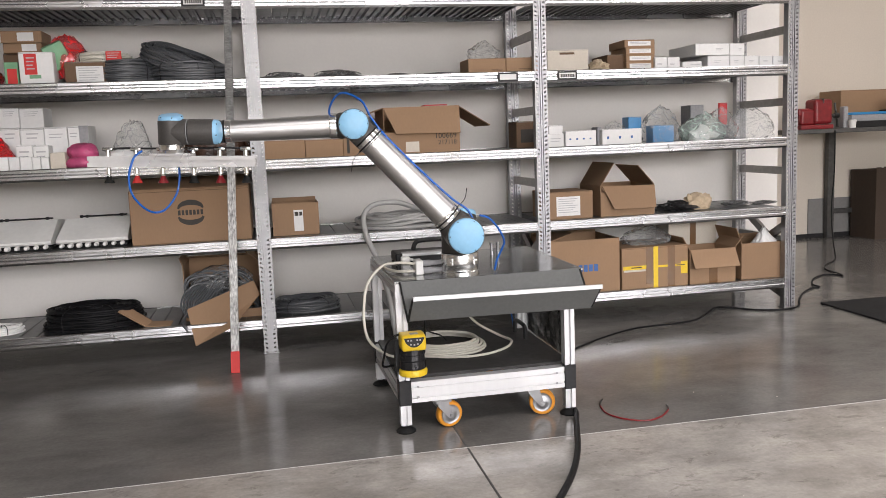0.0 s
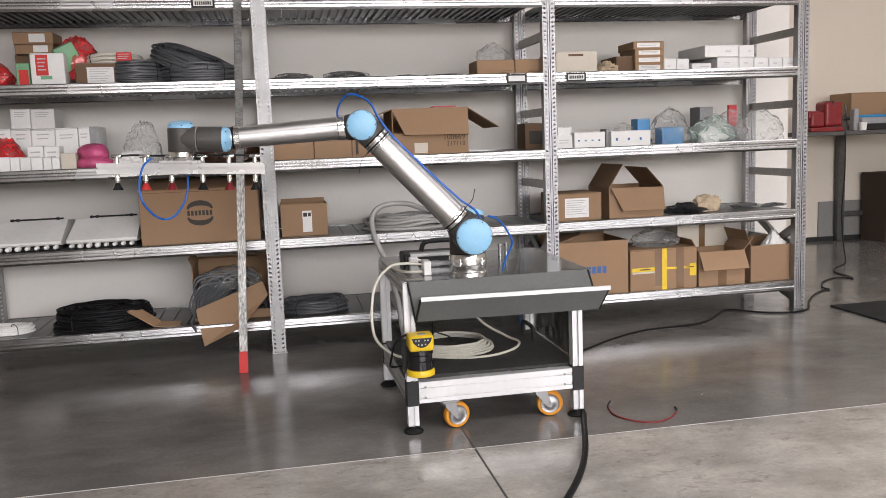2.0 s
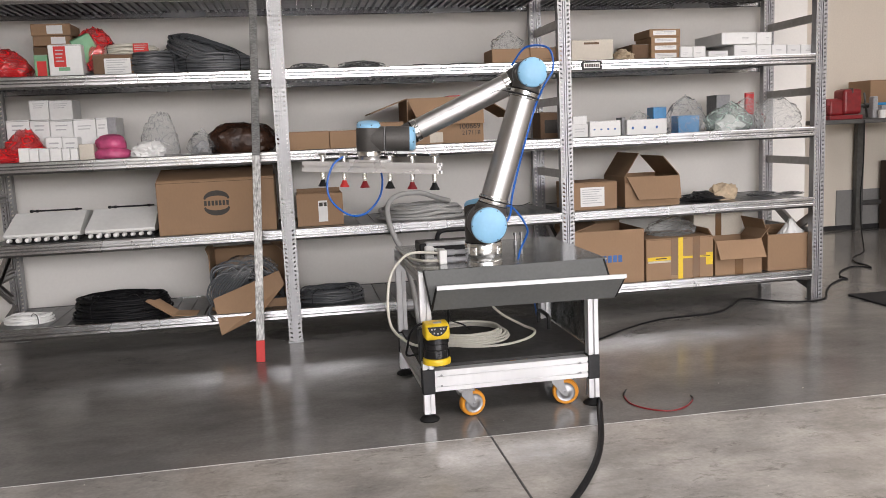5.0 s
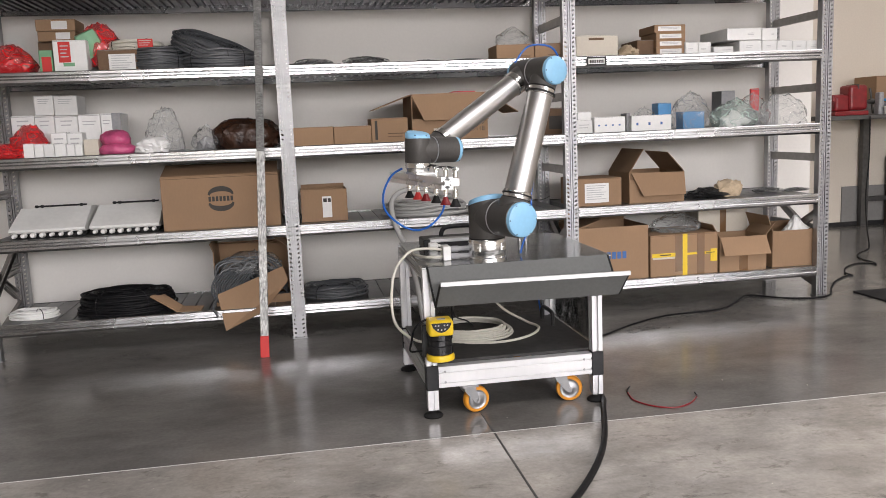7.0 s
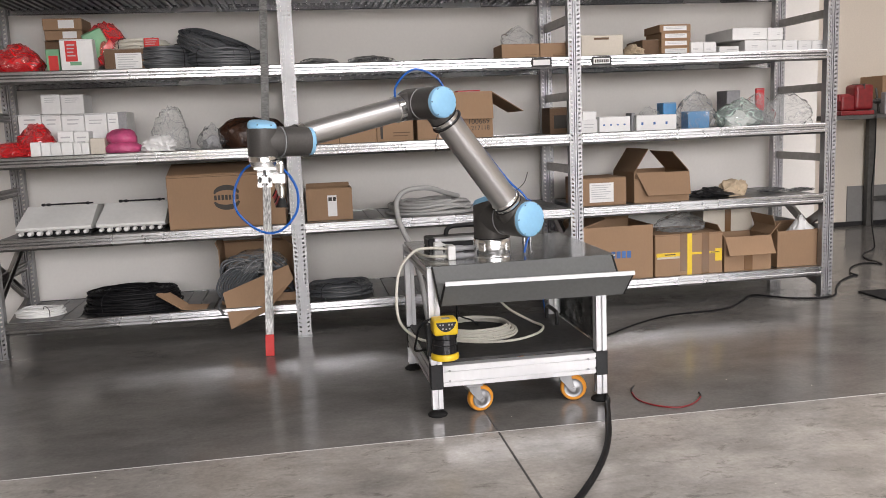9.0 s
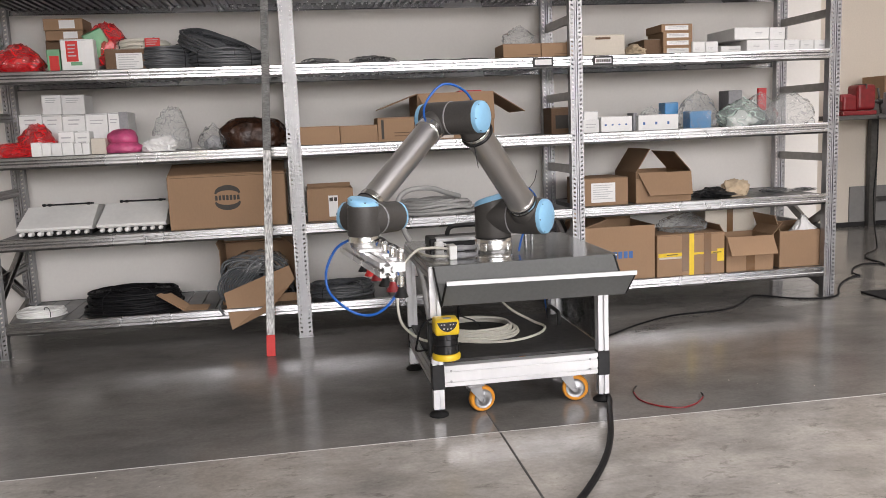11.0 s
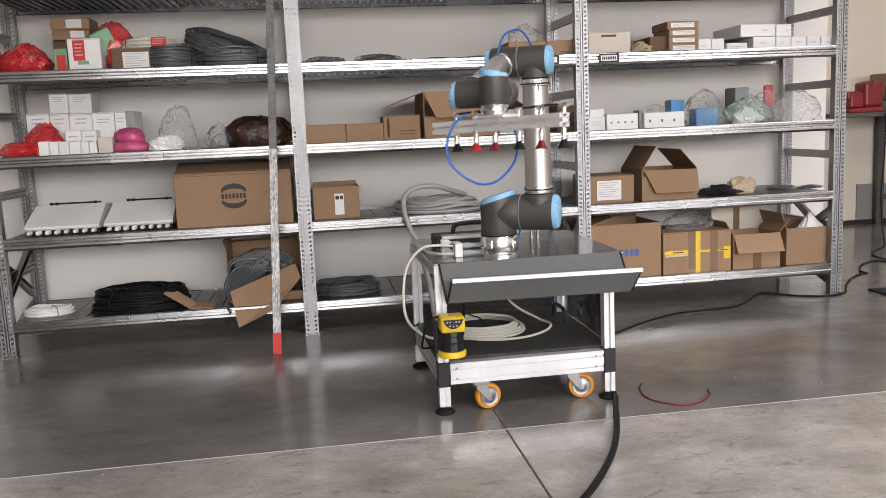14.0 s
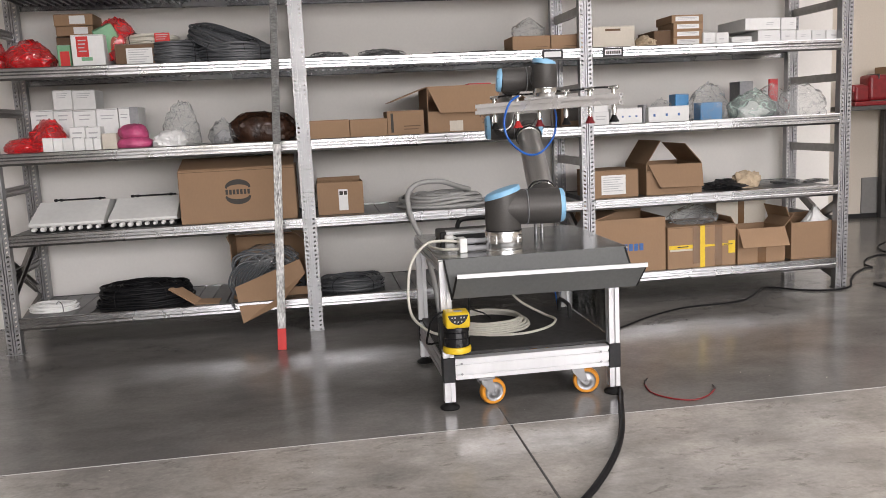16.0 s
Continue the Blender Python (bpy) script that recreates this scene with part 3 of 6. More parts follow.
for x, y, rz in ((0.696, -1.545, 192), (1.114, -1.502, 168), (0.70, -0.92, 30), (1.12, -0.92, 40)):
    m = pose(x, y, 0, 0, 0, rz)
    r = 0.056
    bm = bmesh.new()
    add_lathe(bm, [(0.040, -0.016), (r - 0.004, -0.016), (r, -0.011), (r + 0.001, 0), (r, 0.011), (r - 0.004, 0.016), (0.040, 0.016)], pose(0, 0, r + 0.001) @ along("y"), 32)
    wheel = part("wheel", bm, M_ORANGE, cart, "orange castor tyre", True)
    wheel.matrix_basis = m @ pose(-0.036, 0, 0)
    bm = bmesh.new()
    add_lathe(bm, [(0.012, -0.0235), (0.016, -0.021), (0.028, -0.0165), (0.038, -0.0165), (0.041, -0.0185), (0.041, 0.0185), (0.038, 0.0165), (0.028, 0.0165), (0.016, 0.021), (0.012, 0.0235)], pose(0, 0, r + 0.001) @ along("y"), 24)
    part("rim", bm, M_ZINC, wheel, "silver wheel rim", True)
    bm = bmesh.new()
    for s in (-1, 1):
        o = [(-0.046, r - 0.008), (-0.036, r - 0.014), (-0.024, r - 0.010), (0.022, 0.100), (0.026, 0.118), (-0.026, 0.118), (-0.028, 0.100)]
        add_prism(bm, o, s * 0.027 - 0.0015, s * 0.027 + 0.0015, "y")
    add_box(bm, (-0.036, -0.036, 0.1165), (0.036, 0.036, 0.1245), 0.002)
    add_lathe(bm, [(0.007, -0.032), (0.007, 0.032)], pose(-0.036, 0, r + 0.001) @ along("y"), 10)
    part("fork", bm, M_ZINC, cart, "pressed steel castor fork").matrix_basis = m


# ---- robot ----
robot = empty("industrial_robot", "six-joint grey and light blue robot arm bolted on the cart top", "robot arm", m=pose(0.8224, -1.4489, 0.6374))


def cap(name, r, m, parent, slant=0.0):
    """A light blue end cap with a rounded rim, screws and a slight slant."""
    bm = bmesh.new()
    add_lathe(bm, [(r, 0), (r, 0.008), (r * 0.97, 0.016), (r * 0.86, 0.021), (r * 0.3, 0.023)], None, 40, 0, (lambda p: slant * p.x) if slant else None)
    ob = part(name, bm, M_CAP, parent, "light blue plastic cap", True)
    ob.matrix_basis = m
    screw = None
    for k in range(6):
        a = 2 * math.pi * k / 6 + 0.3
        screw = part("cap_screw", screw.data if screw else lathe([(0.0032, 0.0125), (0.0032, 0.0195)], None, 8), None if screw else M_BLACK, ob, "small dark screw")
        screw.matrix_basis = Matrix.Translation((r * 0.90 * math.cos(a), r * 0.90 * math.sin(a), slant * r * 0.9 * math.cos(a)))
    return ob


def ring(r, m, parent, mat, w=0.004):
    ob = part("seal_ring", lathe([(r - 0.003, -w), (r, -w), (r, w), (r - 0.003, w)], None, 40), mat, parent, "", True)
    ob.matrix_basis = m
    return ob


# base
b = part("base", lathe([(0.080, 0.0), (0.080, 0.008), (0.076, 0.012), (0.076, 0.030), (0.0785, 0.034), (0.0785, 0.080), (0.075, 0.086), (0.060, 0.086)], None, 48), M_POLISH, robot, "bright machined aluminium base", True)
bm = bmesh.new()
for a in (45, 135, 225, 315):
    bm = bmesh.new()
    add_box(bm, (0.060, -0.016, 0.036), (0.0815, 0.016, 0.072), 0.003, pose(0, 0, 0, 0, 0, a))
    add_lathe(bm, [(0.006, 0.0), (0.006, 0.004)], pose(0, 0, 0, 0, 0, a) @ Matrix.Translation((0.0815, 0, 0.054)) @ along("x"), 10)
    part("base_lug", bm, M_POLISH, b, "bolted flat of the base")

# turning shoulder: upright body with a slanted lid, and the side barrel towards the upper arm
J1 = Matrix.Translation((0, 0, 0.1807))
shoulder = part("shoulder", lathe([(0.060, -0.094), (0.074, -0.090), (0.075, -0.086), (0.075, 0.050), (0.074, 0.056)], None, 48, lambda p: (0.30 * (p.y + 0.01) if p.z > 0 else 0)), M_ROBOT, robot, "dark grey cast shoulder", True)
ring(0.0765, Matrix.Translation((0, 0, -0.0925)), shoulder, M_RUBBER, 0.002)
part("shoulder_barrel", lathe([(0.070, -0.010), (0.074, 0.0), (0.074, 0.094), (0.071, 0.098)], along("y"), 48), M_ROBOT, shoulder, "", True)
lid = lathe([(0.0755, 0.050), (0.0755, 0.060), (0.070, 0.071), (0.055, 0.075), (0.010, 0.077)], None, 48, lambda p: 0.30 * (p.y + 0.01))
part("shoulder_lid", lid, M_CAP, shoulder, "light blue slanted lid", True)

# upper arm
upper = part("upper_arm", lathe([(0.057, 0.060), (0.0545, 0.085), (0.0535, 0.30), (0.0515, 0.535), (0.052, 0.555)], None, 40), M_TUBE, robot, "brushed metal upper arm tube", True)
part("shoulder_joint", lathe([(0.070, -0.074), (0.074, -0.070), (0.075, 0.040), (0.074, 0.060), (0.066, 0.063)], along("y"), 48), M_ROBOT, upper, "dark grey joint housing", True)
part("shoulder_neck", lathe([(0.066, 0.030), (0.066, 0.060), (0.060, 0.078), (0.057, 0.080)], None, 40), M_ROBOT, upper, "", True)
ring(0.0752, pose(0, -0.0745, 0) @ along("y"), upper, M_PRINTGREY, 0.0015)
part("arm_collar", lathe([(0.0575, 0.080), (0.059, 0.083), (0.059, 0.108), (0.0575, 0.111)], None, 40), M_POLISH, upper, "polished clamp collar", True)
part("arm_collar", lathe([(0.053, 0.512), (0.0555, 0.515), (0.0555, 0.540), (0.053, 0.543)], None, 40), M_POLISH, upper, "polished clamp collar", True)
ring(0.0598, Matrix.Translation((0, 0, 0.0795)), upper, M_RUBBER, 0.0015)
ring(0.0562, Matrix.Translation((0, 0, 0.5445)), upper, M_RUBBER, 0.0015)
cap("shoulder_cap", 0.071, pose(0, 0.061, 0) @ along("y"), upper)
part("elbow_joint", lathe([(0.055, -0.062), (0.0590, -0.059), (0.060, 0.035), (0.059, 0.050), (0.052, 0.053)], pose(0, 0, 0.6127) @ along("y"), 44), M_ROBOT, upper, "dark grey joint housing", True)
part("elbow_neck", lathe([(0.054, 0.545), (0.055, 0.575), (0.050, 0.600)], None, 40), M_ROBOT, upper, "", True)
cap("elbow_cap", 0.0575, pose(0, 0.051, 0.6127) @ along("y"), upper)

# forearm
fore = part("forearm", lathe([(0.047, 0.055), (0.0455, 0.080), (0.0440, 0.30), (0.0420, 0.495), (0.042, 0.510)], None, 40), M_TUBE, robot, "brushed metal forearm tube", True)
part("elbow_housing", lathe([(0.052, -0.055), (0.0585, -0.050), (0.0600, -0.030), (0.0600, 0.055), (0.056, 0.0585)], along("y"), 44), M_ROBOT, fore, "dark grey joint housing", True)
ring(0.0605, pose(0, 0.0585, 0) @ along("y"), fore, M_PRINTGREY, 0.0012)
part("elbow_back_neck", lathe([(0.052, 0.030), (0.052, 0.052), (0.048, 0.066)], None, 40), M_ROBOT, fore, "", True)
cap("elbow_back_cap", 0.0565, pose(0, -0.053, 0) @ along("-y"), fore)
part("arm_collar", lathe([(0.0475, 0.066), (0.0500, 0.069), (0.0500, 0.093), (0.0475, 0.096)], None, 40), M_POLISH, fore, "polished clamp collar", True)
part("arm_collar", lathe([(0.043, 0.482), (0.0455, 0.485), (0.0455, 0.505), (0.043, 0.508)], None, 40), M_POLISH, fore, "polished clamp collar", True)
ring(0.0463, Matrix.Translation((0, 0, 0.5095)), fore, M_RUBBER, 0.0015)
part("wrist_neck", lathe([(0.044, 0.510), (0.044, 0.535), (0.040, 0.56)], None, 36), M_ROBOT, fore, "", True)
part("wrist_housing", lathe([(0.044, -0.045), (0.0485, -0.041), (0.0490, 0.052), (0.045, 0.055)], pose(0, 0, 0.57155) @ along("y"), 40), M_ROBOT, fore, "dark grey joint housing", True)
cap("wrist_cap", 0.047, pose(0, -0.043, 0.57155) @ along("-y"), fore, 0.12)

# first wrist
wrist1 = part("wrist_body", lathe([(0.044, -0.042), (0.0485, -0.038), (0.0490, 0.052), (0.045, 0.056)], None, 40), M_ROBOT, robot, "dark grey cast wrist", True)
part("wrist_branch", lathe([(0.045, 0.0), (0.0490, 0.010), (0.0490, 0.055), (0.045, 0.058)], along("x"), 40), M_ROBOT, wrist1, "", True)
ring(0.0495, pose(0.0580, 0, 0) @ along("x"), wrist1, M_PRINTGREY, 0.0012)
cap("wrist_cap", 0.047, pose(0, 0, -0.040) @ along("-z"), wrist1, 0.12)

# second wrist
wrist2 = part("wrist_body", lathe([(0.044, -0.045), (0.0485, -0.041), (0.0490, 0.044), (0.046, 0.048)], along("y"), 40), M_ROBOT, robot, "dark grey cast wrist", True)
part("wrist_branch", lathe([(0.045, 0.0), (0.0490, 0.010), (0.0490, 0.058), (0.045, 0.061)], along("-z"), 40), M_ROBOT, wrist2, "", True)
ring(0.0495, pose(0, 0, -0.0625), wrist2, M_PRINTGREY, 0.0012)
cap("wrist_cap", 0.047, pose(0, -0.043, 0) @ along("-y"), wrist2, 0.22)

# tool flange and gripper, in the space of the last joint: x along the beam, y downwards
flange = part("tool_flange", lathe([(0.046, 0.048), (0.047, 0.051), (0.047, 0.066), (0.043, 0.070), (0.040, 0.080)], along("y"), 40), M_POLISH, robot, "polished tool flange", True)
part("mounting_plate", box((-0.078, 0.080, -0.032), (0.078, 0.090, 0.040), 0.002), M_BEAM, flange, "aluminium mounting plate")
def slotted_outline(c, a=0.0205):
    """The end of a square bar with an undercut slot in each side, centred at (c, 0)."""
    q = [(a, -a), (a, -0.0048), (a - 0.0042, -0.0048), (a - 0.0042, -0.0098), (a - 0.0075, -0.0098), (a - 0.0125, -0.0050), (a - 0.0125, 0.0050), (a - 0.0075, 0.0098), (a - 0.0042, 0.0098), (a - 0.0042, 0.0048), (a, 0.0048)]
    out = []
    for k in range(4):
        for u, v in q:
            for _ in range(k):
                u, v = -v, u
            out.append((c + u, v))
    return out


gripper = part("gripper_beam", prism(slotted_outline(0.111), -0.321, 0.321), M_BEAM, robot, "long slotted aluminium gripper beam")
for k, x in enumerate((-0.268, -0.158, -0.056, 0.065, 0.169, 0.270)):
    zc = 0.048
    bm = bmesh.new()
    add_box(bm, (x - 0.011, 0.096, 0.021), (x + 0.011, 0.124, zc + 0.012), 0.002)
    part("cup_bracket", bm, M_BEAM, gripper, "small aluminium bracket")
    bm = bmesh.new()
    m = pose(x, 0, zc) @ along("y")
    add_lathe(bm, [(0.008, 0.066), (0.009, 0.070), (0.009, 0.094), (0.005, 0.096), (0.005, 0.134), (0.009, 0.136), (0.010, 0.160), (0.006, 0.162), (0.006, 0.171)], m, 16)
    part("cup_stem", bm, M_POLISH, gripper, "polished spring stem", True)
    bm = bmesh.new()
    add_lathe(bm, [(0.008, 0.167), (0.010, 0.173), (0.012, 0.179), (0.019, 0.191), (0.020, 0.195), (0.016, 0.195)], m, 20)
    part("suction_cup", bm, M_REDLABEL if k == 1 else M_REDDARK if k in (2, 4) else M_RUBBER, gripper, "red suction cup" if k in (1, 2, 4) else "black rubber suction cup", True)
    bm = bmesh.new()
    add_lathe(bm, [(0.006, -0.020), (0.0075, -0.018), (0.0075, 0.018), (0.006, 0.020)], pose(x, 0.064, zc) @ along("x"), 12)
    add_lathe(bm, [(0.005, 0.060), (0.005, 0.072)], m, 10)
    part("air_fitting", bm, M_POLISH, gripper, "push-in air fitting", True)
part("air_line", tube([(-0.27, 0.064, 0.048), (-0.20, 0.060, 0.050), (-0.10, 0.062, 0.052), (0.0, 0.058, 0.056), (0.10, 0.062, 0.052), (0.20, 0.060, 0.050), (0.27, 0.064, 0.048)], 0.004, 8), M_BLACK, gripper, "thin black air line", True)
part("air_hose", tube([(-0.105, 0.070, -0.030), (-0.124, 0.10, -0.070), (-0.132, 0.17, -0.100), (-0.122, 0.24, -0.090), (-0.090, 0.300, -0.020), (-0.055, 0.300, 0.045), (-0.024, 0.24, 0.100), (-0.012, 0.17, 0.108), (-0.008, 0.115, 0.085), (0.0, 0.085, 0.055)], 0.0042, 8), M_BLUEHOSE, gripper, "looping blue air hose", True)
part("air_hose", tube([(-0.058, 0.030, 0.0), (-0.078, 0.010, 0.06), (-0.066, 0.0, 0.14), (-0.058, 0.0, 0.30), (-0.056, 0.0, 0.48), (-0.066, 0.0, 0.58), (-0.086, -0.02, 0.66), (-0.050, -0.06, 0.735), (0.03, -0.11, 0.72), (0.062, -0.137, 0.64)], 0.0042, 8), M_BLUEHOSE, upper, "blue air hose strapped along the arm", True)
for z, e in ((0.098, 1), (0.522, -1)):
    bm = bmesh.new()
    add_lathe(bm, [(0.0600, -0.003), (0.0612, -0.003), (0.0612, 0.003), (0.0600, 0.003)], Matrix.Translation((0, 0, z)), 32)
    add_tube(bm, curve_points([(-0.060 * e, 0.01, z), (-0.10 * e, 0.03, z + 0.005 * e), (-0.135 * e, 0.04, z + 0.03 * e)], 5), 0.0016, 5)
    part("cable_tie", bm, M_BLACK, upper, "black cable tie with a loose end", True)


part("air_hose", tube([(-0.070, 0.150, 0.070), (-0.110, 0.130, 0.055), (-0.150, 0.100, 0.010), (-0.178, 0.075, -0.045), (-0.172, 0.060, -0.080), (-0.150, 0.050, -0.130), (-0.140, 0.045, -0.172)], 0.0042, 8), M_BLUEHOSE, shoulder, "blue air hose bending from the joint to the cart top", True)


# ---- things on the shelves ----
def carton(x0, x1, y0, y1, z0, z1, mat, label, name="carton", group="", decals=(), tape=None, rz=0.0, category="box"):
    """A closed carton: body with soft edges, the gap and tape of its lid, and prints or stickers on its front."""
    w, d, h = x1 - x0, y1 - y0, z1 - z0
    ob = tagged(part(name, box((-w / 2, 0, 0), (w / 2, d, h), min(0.003, h * 0.06)), mat), label, category, group)
    ob.matrix_basis = pose((x0 + x1) / 2, y0, z0, 0, 0, rz)
    if tape:
        bm = bmesh.new()
        add_box(bm, (-0.022, -0.0008, h * 0.55), (0.022, 0.0, h + 0.0006))
        add_box(bm, (-0.022, 0.0, h), (0.022, d, h + 0.0006))
        part("tape", bm, tape, ob, "packing tape over the lid")
    elif h > 0.05:
        part("lid_gap", box((-w / 2 + 0.003, -0.0004, h * 0.965), (w / 2 - 0.003, 0.001, h * 0.975)), M_CARD_DARK if mat is M_CARD else M_PRINTGREY, ob, "seam of the lid")
    for k, (name_, m_, u0, u1, v0, v1, lab) in enumerate(decals):
        part(name_, box((-w / 2 + u0 * w, -0.0008 - 0.0003 * k, v0 * h), (-w / 2 + u1 * w, 0.0006, v1 * h)), m_, ob, lab)
    return ob


def text_lines(n, u0, u1, v0, v1, mat=None):
    """Rows of plain bars in place of small print."""
    out = []
    for k in range(n):
        a = v1 - (k + 0.15) * (v1 - v0) / n
        out.append(("print", mat or M_PRINTPALE, u0, u1 - (0.12 * (k % 3)) * (u1 - u0), a - 0.32 * (v1 - v0) / n, a, "printed line"))
    return tuple(out)


def open_carton(x0, x1, y0, y1, z0, z1, mat, label, flaps, name="open_carton", rz=0.0, decals=(), group="", low=0.0):
    """An open box of thin board: four sides, a floor and hinged flaps (side: length, degrees outwards from upright)."""
    w, d, h, t = x1 - x0, y1 - y0, z1 - z0, 0.005
    root = empty(name, label, "box", group, pose((x0 + x1) / 2, y0, z0, 0, 0, rz))
    a = w / 2
    part("side", box((-a, 0, 0), (a, t, low or h), 0.001), mat, root)
    part("side", box((-a, d - t, 0), (a, d, h), 0.001), mat, root)
    part("side", box((-a, t, 0), (-a + t, d - t, h), 0.001), mat, root)
    part("side", box((a - t, t, 0), (a, d - t, h), 0.001), mat, root)
    part("bottom", box((-a + t, t, 0), (a - t, d - t, t)), mat, root)
    for side, (length, deg) in flaps.items():
        if side in ("front", "back"):
            f = part("flap", box((-a + 0.004, -t / 2, 0), (a - 0.004, t / 2, length), 0.001), mat, root, "hinged cardboard flap")
            f.matrix_basis = pose(0, t / 2 if side == "front" else d - t / 2, h, deg if side == "front" else -deg)
        else:
            f = part("flap", box((-t / 2, 0.004, 0), (t / 2, d - 0.004, length), 0.001), mat, root, "hinged cardboard flap")
            f.matrix_basis = pose(-a + t / 2 if side == "left" else a - t / 2, 0, h, 0, -deg if side == "left" else deg)
    for k, (name_, m_, u0, u1, v0, v1, lab) in enumerate(decals):
        part(name_, box((-w / 2 + u0 * w, -0.0008 - 0.0003 * k, v0 * h), (-w / 2 + u1 * w, 0.0006, v1 * h)), m_, root, lab)
    return root


def crumple(sx, sy, sz, seed, rough=0.22, sharp=3.2, pinch=0.0, level=3):
    """A crumpled bag: a lumpy hull with folds, flat below and drawn together above."""
    bm = bmesh.new()
    bmesh.ops.create_icosphere(bm, subdivisions=level, radius=1.0)
    off = Vector((seed * 3.7, seed * 1.9, seed * 5.3))
    rnd = random.Random(seed)
    folds = [(Vector((rnd.uniform(-1, 1), rnd.uniform(-1, 1), rnd.uniform(-0.5, 0.5))).normalized(), rnd.uniform(2.5, 6.5), rnd.uniform(0, 6.28)) for _ in range(5)]
    for v in bm.verts:
        p = v.co.normalized()
        n = noise.noise(p * 1.3 + off) * 0.7 + abs(noise.noise(p * sharp + off)) * 0.8 - 0.3 + 0.35 * abs(noise.noise(p * sharp * 2.3 + off))
        n += 0.16 * sum((1 - abs(math.sin(p.dot(d) * k + ph + 0.6 * noise.noise(p * 2 + off)))) ** 3 for d, k, ph in folds) - 0.16
        q = p * (1 + rough * 2 * n)
        if pinch and q.z > 0.1:
            k = max(0.15, 1 - pinch * (q.z - 0.1))
            q.x, q.y = q.x * k, q.y * k
        q.z = max(q.z, -0.55 + 0.04 * noise.noise(p * 5 + off))
        v.co = Vector((q.x * sx / 2, q.y * sy / 2, (q.z + 0.55) * sz / 1.6))
    return bm


def bag(x, y, z, sx, sy, sz, mat, label, seed, name="plastic_bag", pinch=0.5, inside=None, rough=0.22):
    foil = mat in (M_FILM, M_FILM_GREEN, M_FILM_RED)
    ob = tagged(part(name, crumple(sx, sy, sz, seed, rough * (0.7 if foil else 1), pinch=pinch, level=4), mat, smooth=True), label, "bag")
    ob.matrix_basis = pose(x, y, z)
    if inside:
        part("contents", crumple(sx * (0.62 if pinch else 0.88), sy * (0.62 if pinch else 0.85), sz * (0.5 if pinch else 0.8), seed + 7, 0.3, 4.0, 0.2, 3), inside, ob, "parts seen through the foil", True).matrix_basis = pose(0, 0, 0.003)
    return ob


def coil(x, y, z, rx, ry, h, r, mat, label, seed, name="cable_coil", fill=0.42, tilt=(0, 0, 0), tail=None, ties=2):
    """A loose coil: many uneven turns laid over one another, with ties."""
    rnd = random.Random(seed)
    bm = bmesh.new()
    rows = max(1, int(h / (1.75 * r)))
    per = max(2, int(min(rx, ry) * fill / (1.9 * r)))
    line = []
    for k in range(rows):
        for j in (range(per) if k % 2 == 0 else reversed(range(per))):
            s = 1 - fill * (j + 0.5 * (k % 2)) / per - 0.03 * rnd.random()
            s *= 1 - 0.12 * (k / max(rows, 1)) ** 2
            ph, wob, lift = rnd.random() * 6.28, 0.018 + 0.022 * rnd.random(), r * (0.6 + 0.9 * rnd.random())
            for i in range(42):
                a = 2 * math.pi * i / 42
                q = s * (1 + wob * math.sin(2 * a + ph) + 0.5 * wob * math.sin(5 * a + ph * 2))
                line.append(Vector((rx * q * math.cos(a), ry * q * math.sin(a), r + k * 1.75 * r + lift * max(0, math.sin(3 * a + ph)) * (k > 0))))
    add_tube(bm, line, r, 6)
    if tail:
        add_tube(bm, curve_points(tail, 8), r, 6)
    ob = tagged(part(name, bm, mat, smooth=True), label, "cable coil")
    ob.matrix_basis = pose(x, y, z, *tilt)
    for k in range(ties):
        a = -0.9 - 1.3 * k
        e = 1 / math.sqrt((math.cos(a) / rx) ** 2 + (math.sin(a) / ry) ** 2)
        lo, hi, top = e * (1 - fill - 0.06) - r, e * 1.03 + r, h + 1.6 * r
        bm = bmesh.new()
        add_tube(bm, curve_points([(lo, 0, 0.003), (lo, 0, top * 0.8), ((lo + hi) / 2, 0, top), (hi, 0, top * 0.7), (hi, 0, 0.003)], 5), 0.0022, 5)
        part("tie", bm, M_BLACK, ob, "black tie round the turns").matrix_basis = pose(0, 0, 0, 0, 0, math.degrees(a))
    return ob


def text_mesh(words, size, mat, parent, m, label):
    c = bpy.data.curves.new("print", "FONT")
    c.body, c.size, c.extrude = words, size, 0.0004
    tmp = new("print", c)
    me = bpy.data.meshes.new_from_object(tmp.evaluated_get(bpy.context.evaluated_depsgraph_get()))
    bpy.data.objects.remove(tmp)
    me.materials.clear()
    me.materials.append(mat)
    ob = part("print", me, None, parent, label)
    ob.matrix_basis = m
    return ob


